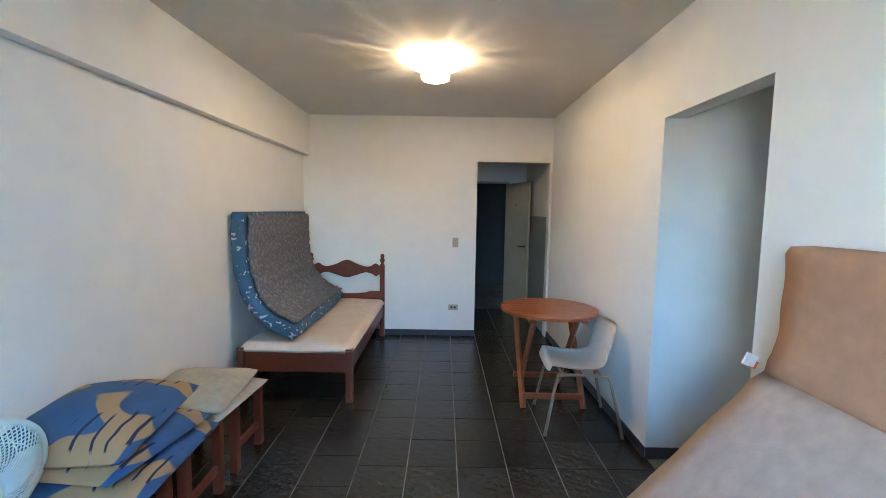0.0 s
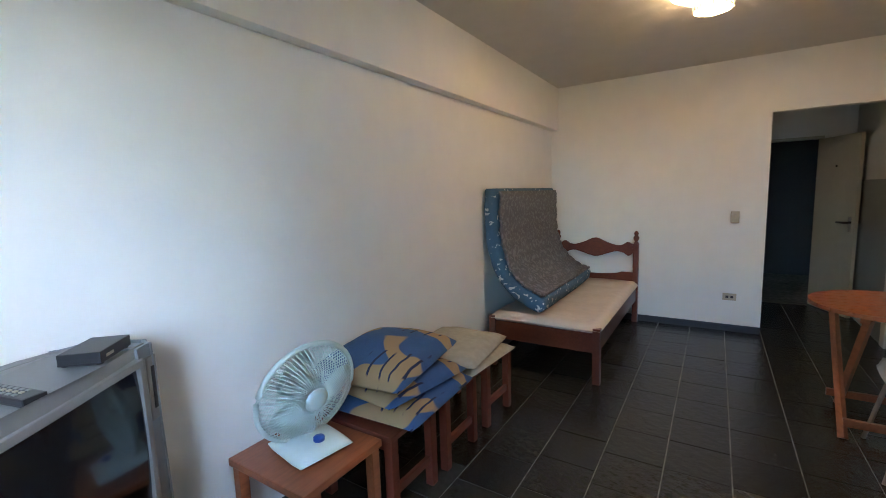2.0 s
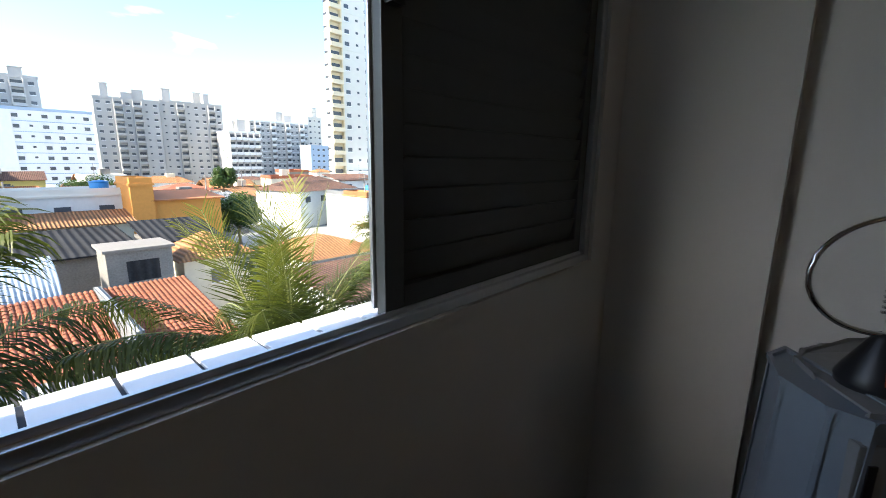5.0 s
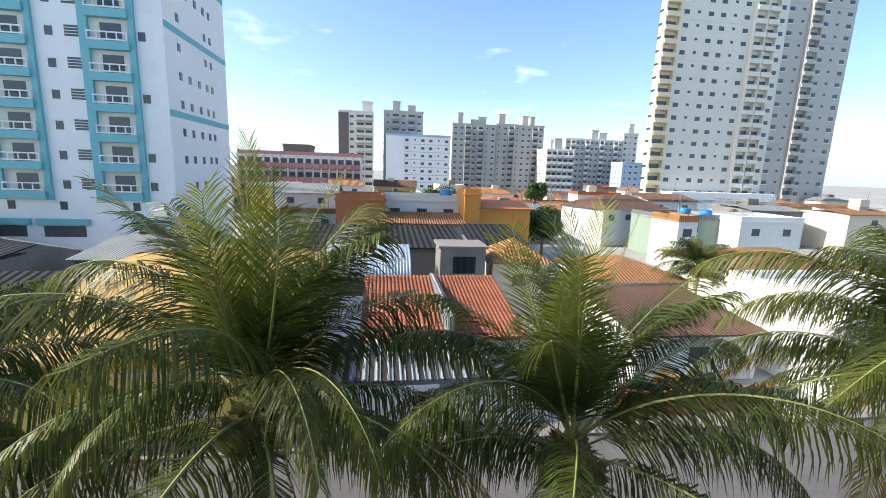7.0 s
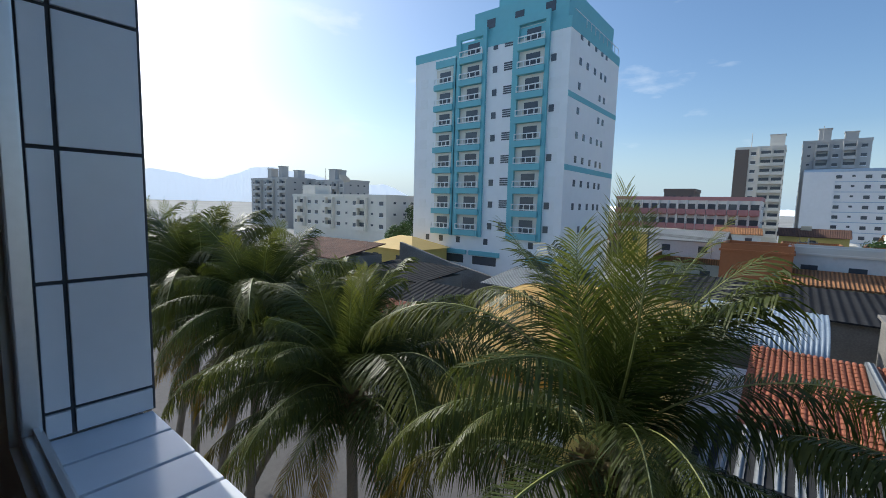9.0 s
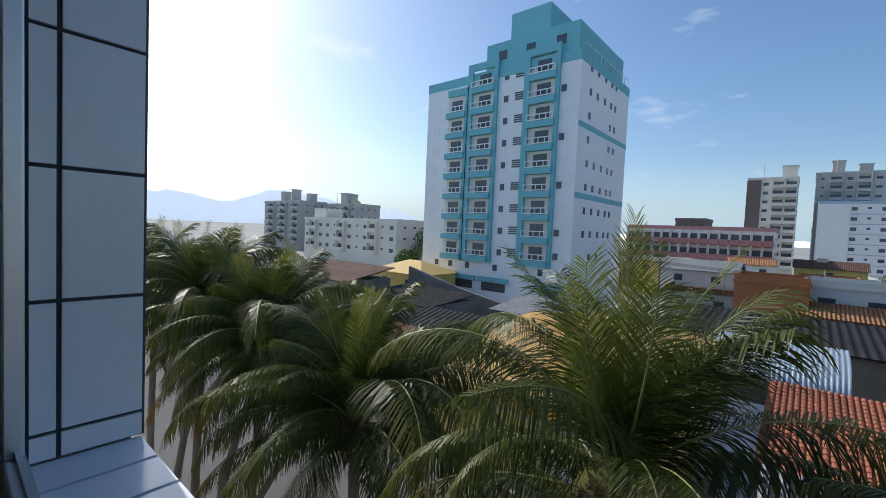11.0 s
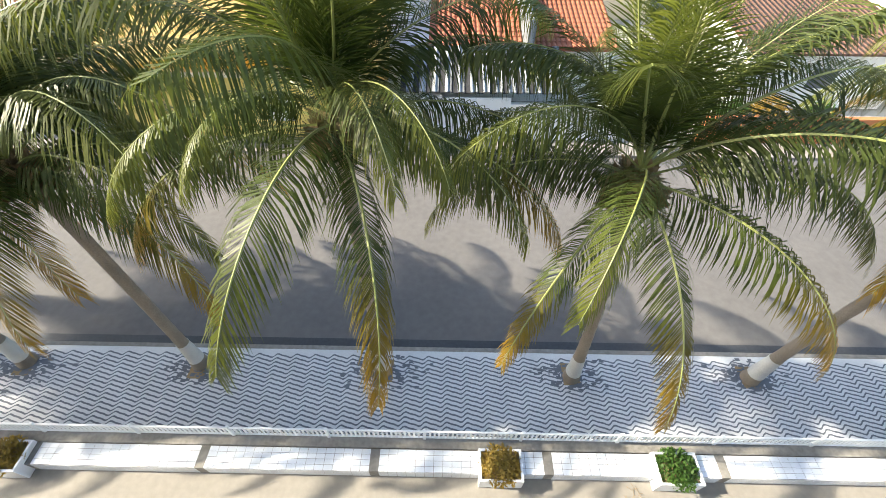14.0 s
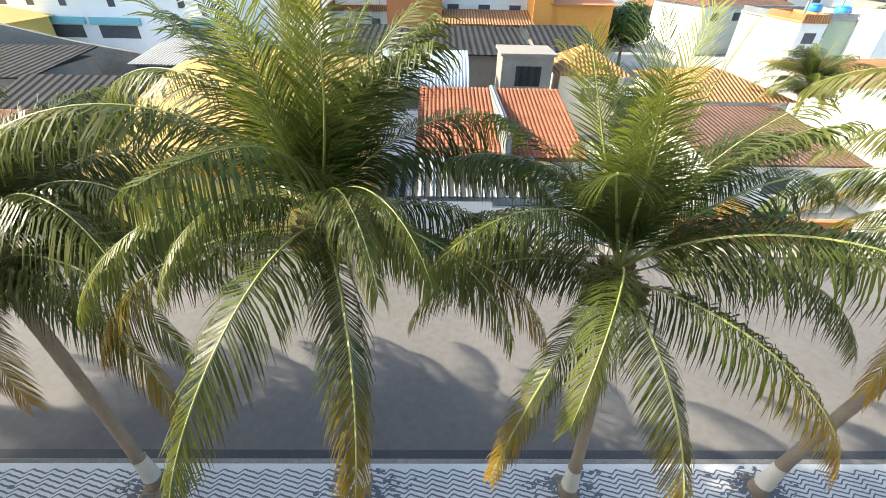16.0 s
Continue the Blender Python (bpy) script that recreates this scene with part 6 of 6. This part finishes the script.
        part("aerial", tube([(w * 0.2, -3, h + 0.8), (w * 0.2, -3, h + 5.5)], 0.09, 5), M_BGREY, o)
    return o


block(4.9, 33.5, -110, 12, 3.9, 4, 15, M_WHITEWALL, "long low pale block with maroon bands", bandm=M_PINKF, balc=tuple(range(15)), roofbox=False)
block(3.0, 15.6, -170, 12, 21.6, 11, 4, M_BWARM, "pale high-rise with a dark brown side strip", balc=(0, 1), sidem=M_BROWNF)
block(-16.7, -1.1, -178, 12, 23.5, 12, 5, M_BGREY, "grey-blue high-rise of flats with balconies", balc=(1, 3))
block(-26.1, -2.1, -165, 12, 13.6, 8, 8, M_TWHITE, "white block with blue edges and a blank side", balc=(), bandm=M_BLUEF, sidem=M_TWHITE, roofbox=False)
block(-53.0, -32.4, -200, 14, 22.3, 12, 7, M_BGREY, "tall grey-white block of flats with balconies", balc=(2, 4))
block(-77.0, -53.6, -202, 14, 23.2, 12, 8, M_BGREY, "tall grey-white block of flats with balconies", balc=(1, 5))
block(-86.4, -73.5, -188, 12, 12.0, 7, 5, M_BGREY, "mid-rise grey block with white bands", bandm=M_TWHITE, balc=(0, 1, 2, 3, 4))
block(-122.7, -92.0, -210, 14, 19.0, 10, 12, M_BGREY, "broad grey-green block of flats", bandm=M_TWHITE, balc=(1, 4, 7, 10))
block(-132.0, -124.0, -212, 10, 23.0, 11, 3, M_BWARM, "pale slim high-rise on the skyline")
block(-126.0, -112.0, -190, 10, 7.5, 6, 5, M_BLUEF, "blue rendered mid-rise block of flats", roofbox=False)
block(-6.0, -1.2, -230, 8, 8.0, 7, 3, M_BLUEF, "blue block between the towers", roofbox=False)
block(20.0, 27.0, -128, 10, 6.5, 5, 4, M_BROWNF, "brown brick mid-rise block", roofbox=False)
block(149.0, 177.0, -90, 12, 9.6, 7, 6, M_BGREY, "pale mid-rise block with balconies", balc=(0, 2, 4))
wb = block(79.0, 121.0, -75, 12, 2.8, 4, 12, M_BWARM, "low cream block of flats with balconies", balc=(2, 6, 10), roofbox=False)
part("roof_plant", boxm(14, 20.5, -9, -3, 12.4, 15.5), M_BWARM, wb)
block(128.0, 150.0, -100, 12, 9.0, 6, 7, M_BGREY, "grey block of flats in the haze", balc=(1, 4))
block(92.0, 100.0, -150, 12, 16.0, 9, 3, M_BWARM, "pale high-rise in the haze")
dish = thing("satellite_dish", "large mesh satellite dish on a roof", "satellite dish", (92.0, -72.0, 6.4))
dd = lathe([(0.0, 0.0), (0.8, 0.12), (1.5, 0.45), (1.52, 0.47), (0.8, 0.16), (0.0, 0.05)], 24, pose(0, 0, 0.9, 35, 10, 0))
part("reflector", dd, M_BGREY, dish, "", True)
part("mast", tube([(0, 0, -3.7), (0, 0, 0.95)], 0.08, 8), M_BGREY, dish)
tall = block(-95.0, -67.2, -97, 4, 52.0, 21, 9, M_BWARM, "very tall white apartment tower with balconies", balc=(1, 2))
block(-67.1, -63.4, -97.6, 1.2, 52.0, 21, 1, M_CREAMTOWER, "cream wing of the tall tower with stacked balconies", balc=(0,), roofbox=False)
part("podium", boxm(-14, 14, 0.5, 5, 0, 7.5), M_TWHITE, tall, "white podium storey")
# right wing's shade is carried by a greyer wall than the tower's
block(-124.0, -96.0, -106, 20, 50.0, 20, 8, M_BGREY, "tall tower wing, its shade put in as grey", balc=(3,))

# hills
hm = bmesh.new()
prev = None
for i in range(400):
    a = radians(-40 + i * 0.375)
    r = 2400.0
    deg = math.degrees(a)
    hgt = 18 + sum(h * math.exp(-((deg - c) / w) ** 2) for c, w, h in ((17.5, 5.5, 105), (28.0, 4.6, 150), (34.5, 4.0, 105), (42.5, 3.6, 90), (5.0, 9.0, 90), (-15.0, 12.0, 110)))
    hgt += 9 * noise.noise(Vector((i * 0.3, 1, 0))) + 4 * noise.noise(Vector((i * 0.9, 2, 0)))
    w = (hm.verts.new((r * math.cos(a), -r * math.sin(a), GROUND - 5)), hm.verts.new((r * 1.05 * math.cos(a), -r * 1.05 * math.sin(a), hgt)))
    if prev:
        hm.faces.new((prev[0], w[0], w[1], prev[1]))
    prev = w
struct("backdrop", hm, M_HILL, "pale blue hills on the horizon with painted haze", "hills")

for x, y, r, seed in ((-12.0, -17.3, 0.9, 31), (-13.8, -17.6, 1.1, 32), (-15.6, -17.2, 0.8, 33)):
    me = clump(1400, r, 1.5, 0.22, seed)
    me.materials.append(M_BUSH if seed != 32 else M_DRYBUSH)
    sb = tagged(new("shrub", me), "leafy garden shrub behind the low wall", "shrub", "garden shrubs")
    sb.location = (x, y, GROUND - 0.03)

# trees between the houses


def tree(x, y, h, r, seed):
    t = thing("tree", "round dark green leafy tree among the houses", "tree", (x, y, GROUND), "garden trees")
    part("trunk", tube([(0, 0, 0), (0.1, 0, h * 0.35), (0, 0.1, h * 0.6)], 0.22, 8, r2=0.12), M_TRUNK, t, "", True)
    for k in range(4):
        a = k * 1.6 + seed
        part("limb", tube([(0.05, 0.05, h * 0.45), (math.cos(a) * r * 0.6, math.sin(a) * r * 0.6, h * 0.8)], 0.09, 6, r2=0.03), M_TRUNK, t, "", True)
    rg = random.Random(seed)
    verts, faces = [], []
    lobes = [(Vector((rg.uniform(-1, 1) * r * 0.6, rg.uniform(-1, 1) * r * 0.6, h * rg.uniform(0.6, 0.95))), r * rg.uniform(0.35, 0.6)) for _ in range(9)]
    for c, rr2 in lobes:
        for _ in range(420):
            d = Vector((rg.gauss(0, 1), rg.gauss(0, 1), rg.gauss(0, 0.8))).normalized()
            q = c + d * rr2 * rg.uniform(0.7, 1.08)
            s = d.cross(Vector((rg.uniform(-1, 1), rg.uniform(-1, 1), rg.uniform(-1, 1)))).normalized()
            e = (d * 0.3 + s.cross(d)).normalized()
            z = rg.uniform(0.14, 0.30)
            k = len(verts)
            verts += [q - s * z * 0.5, q + e * z, q + s * z * 0.5, q - e * z * 0.6]
            faces.append((k, k + 1, k + 2, k + 3))
    me = bpy.data.meshes.new("crown")
    me.from_pydata(verts, [], faces)
    me.materials.append(M_TREE)
    shared("crown", me, t, Matrix())


for i, (x, y, h, r) in enumerate(((-19.8, -50.0, 5.6, 3.0), (-10.5, -78.0, 7.0, 3.2), (72.0, -80.0, 9.5, 4.2), (-31.0, -84.0, 9.0, 2.2), (-60.0, -62.0, 5.0, 3.0), (58.0, -58.0, 6.5, 3.0), (24.0, -92.0, 7.0, 3.5))):
    tree(x, y, h, r, i + 3)


def pole(x, y, h):
    p = thing("utility_pole", "grey concrete utility pole with a crossarm", "utility pole", (x, y, GROUND), "utility poles")
    part("shaft", tube([(0, 0, 0), (0, 0, h)], 0.14, 8, r2=0.09), M_GREYCON, p, "", True)
    part("crossarm", boxm(-0.9, 0.9, -0.06, 0.06, h - 0.6, h - 0.48), M_GREYCON, p)
    for k in (-0.8, -0.3, 0.3, 0.8):
        part("insulator", lathe([(0.05, 0), (0.06, 0.08), (0.03, 0.14)], 8, Matrix.Translation((k, 0, h - 0.48))), M_BROWNF, p)


for x, y, h in ((-34.2, -45.5, 8.6), (-24.0, -72.0, 8.0), (-32.0, -78.0, 8.5), (-2.0, -70.0, 7.5), (14.0, -60.0, 8.0), (-50.0, -82.0, 9.0)):
    pole(x, y, h)
for k in range(3):
    me = tube(smooth_line([(-60.0, -44.0 - k * 0.3, -1.2 - k * 0.12), (-34.2, -45.5, -0.9 - k * 0.12), (-12.0, -52.0, -1.9 - k * 0.12), (14.0, -60.0, -1.4 - k * 0.12)], 30), 0.02, 4)
    solid("overhead_cable", me, M_BLACK, "thin black overhead cable between poles", "cable", group="overhead cables")

# ---- floor tiles of the room ----
TS = 0.297
tile_me = [mesh_of(boxm(0.003, TS - 0.003, 0.003, TS - 0.003, -0.006, 0.0 + k * 0.0008, 0.0015), M_SLATE) for k in range(3)]
rng = random.Random(5)
rows = int((HALL - YW) / TS)
for i in range(10):
    shift = rng.choice((0, 0, 0.0, 0.1))
    for j in range(rows):
        x0, y0 = XL + i * TS - 0.01, YW + j * TS + shift
        if x0 + TS > XR + 0.06 or y0 + TS > HALL:
            continue
        shared("tile", tile_me[rng.randrange(3)], floor_base, Matrix.Translation((x0, y0, 0)))
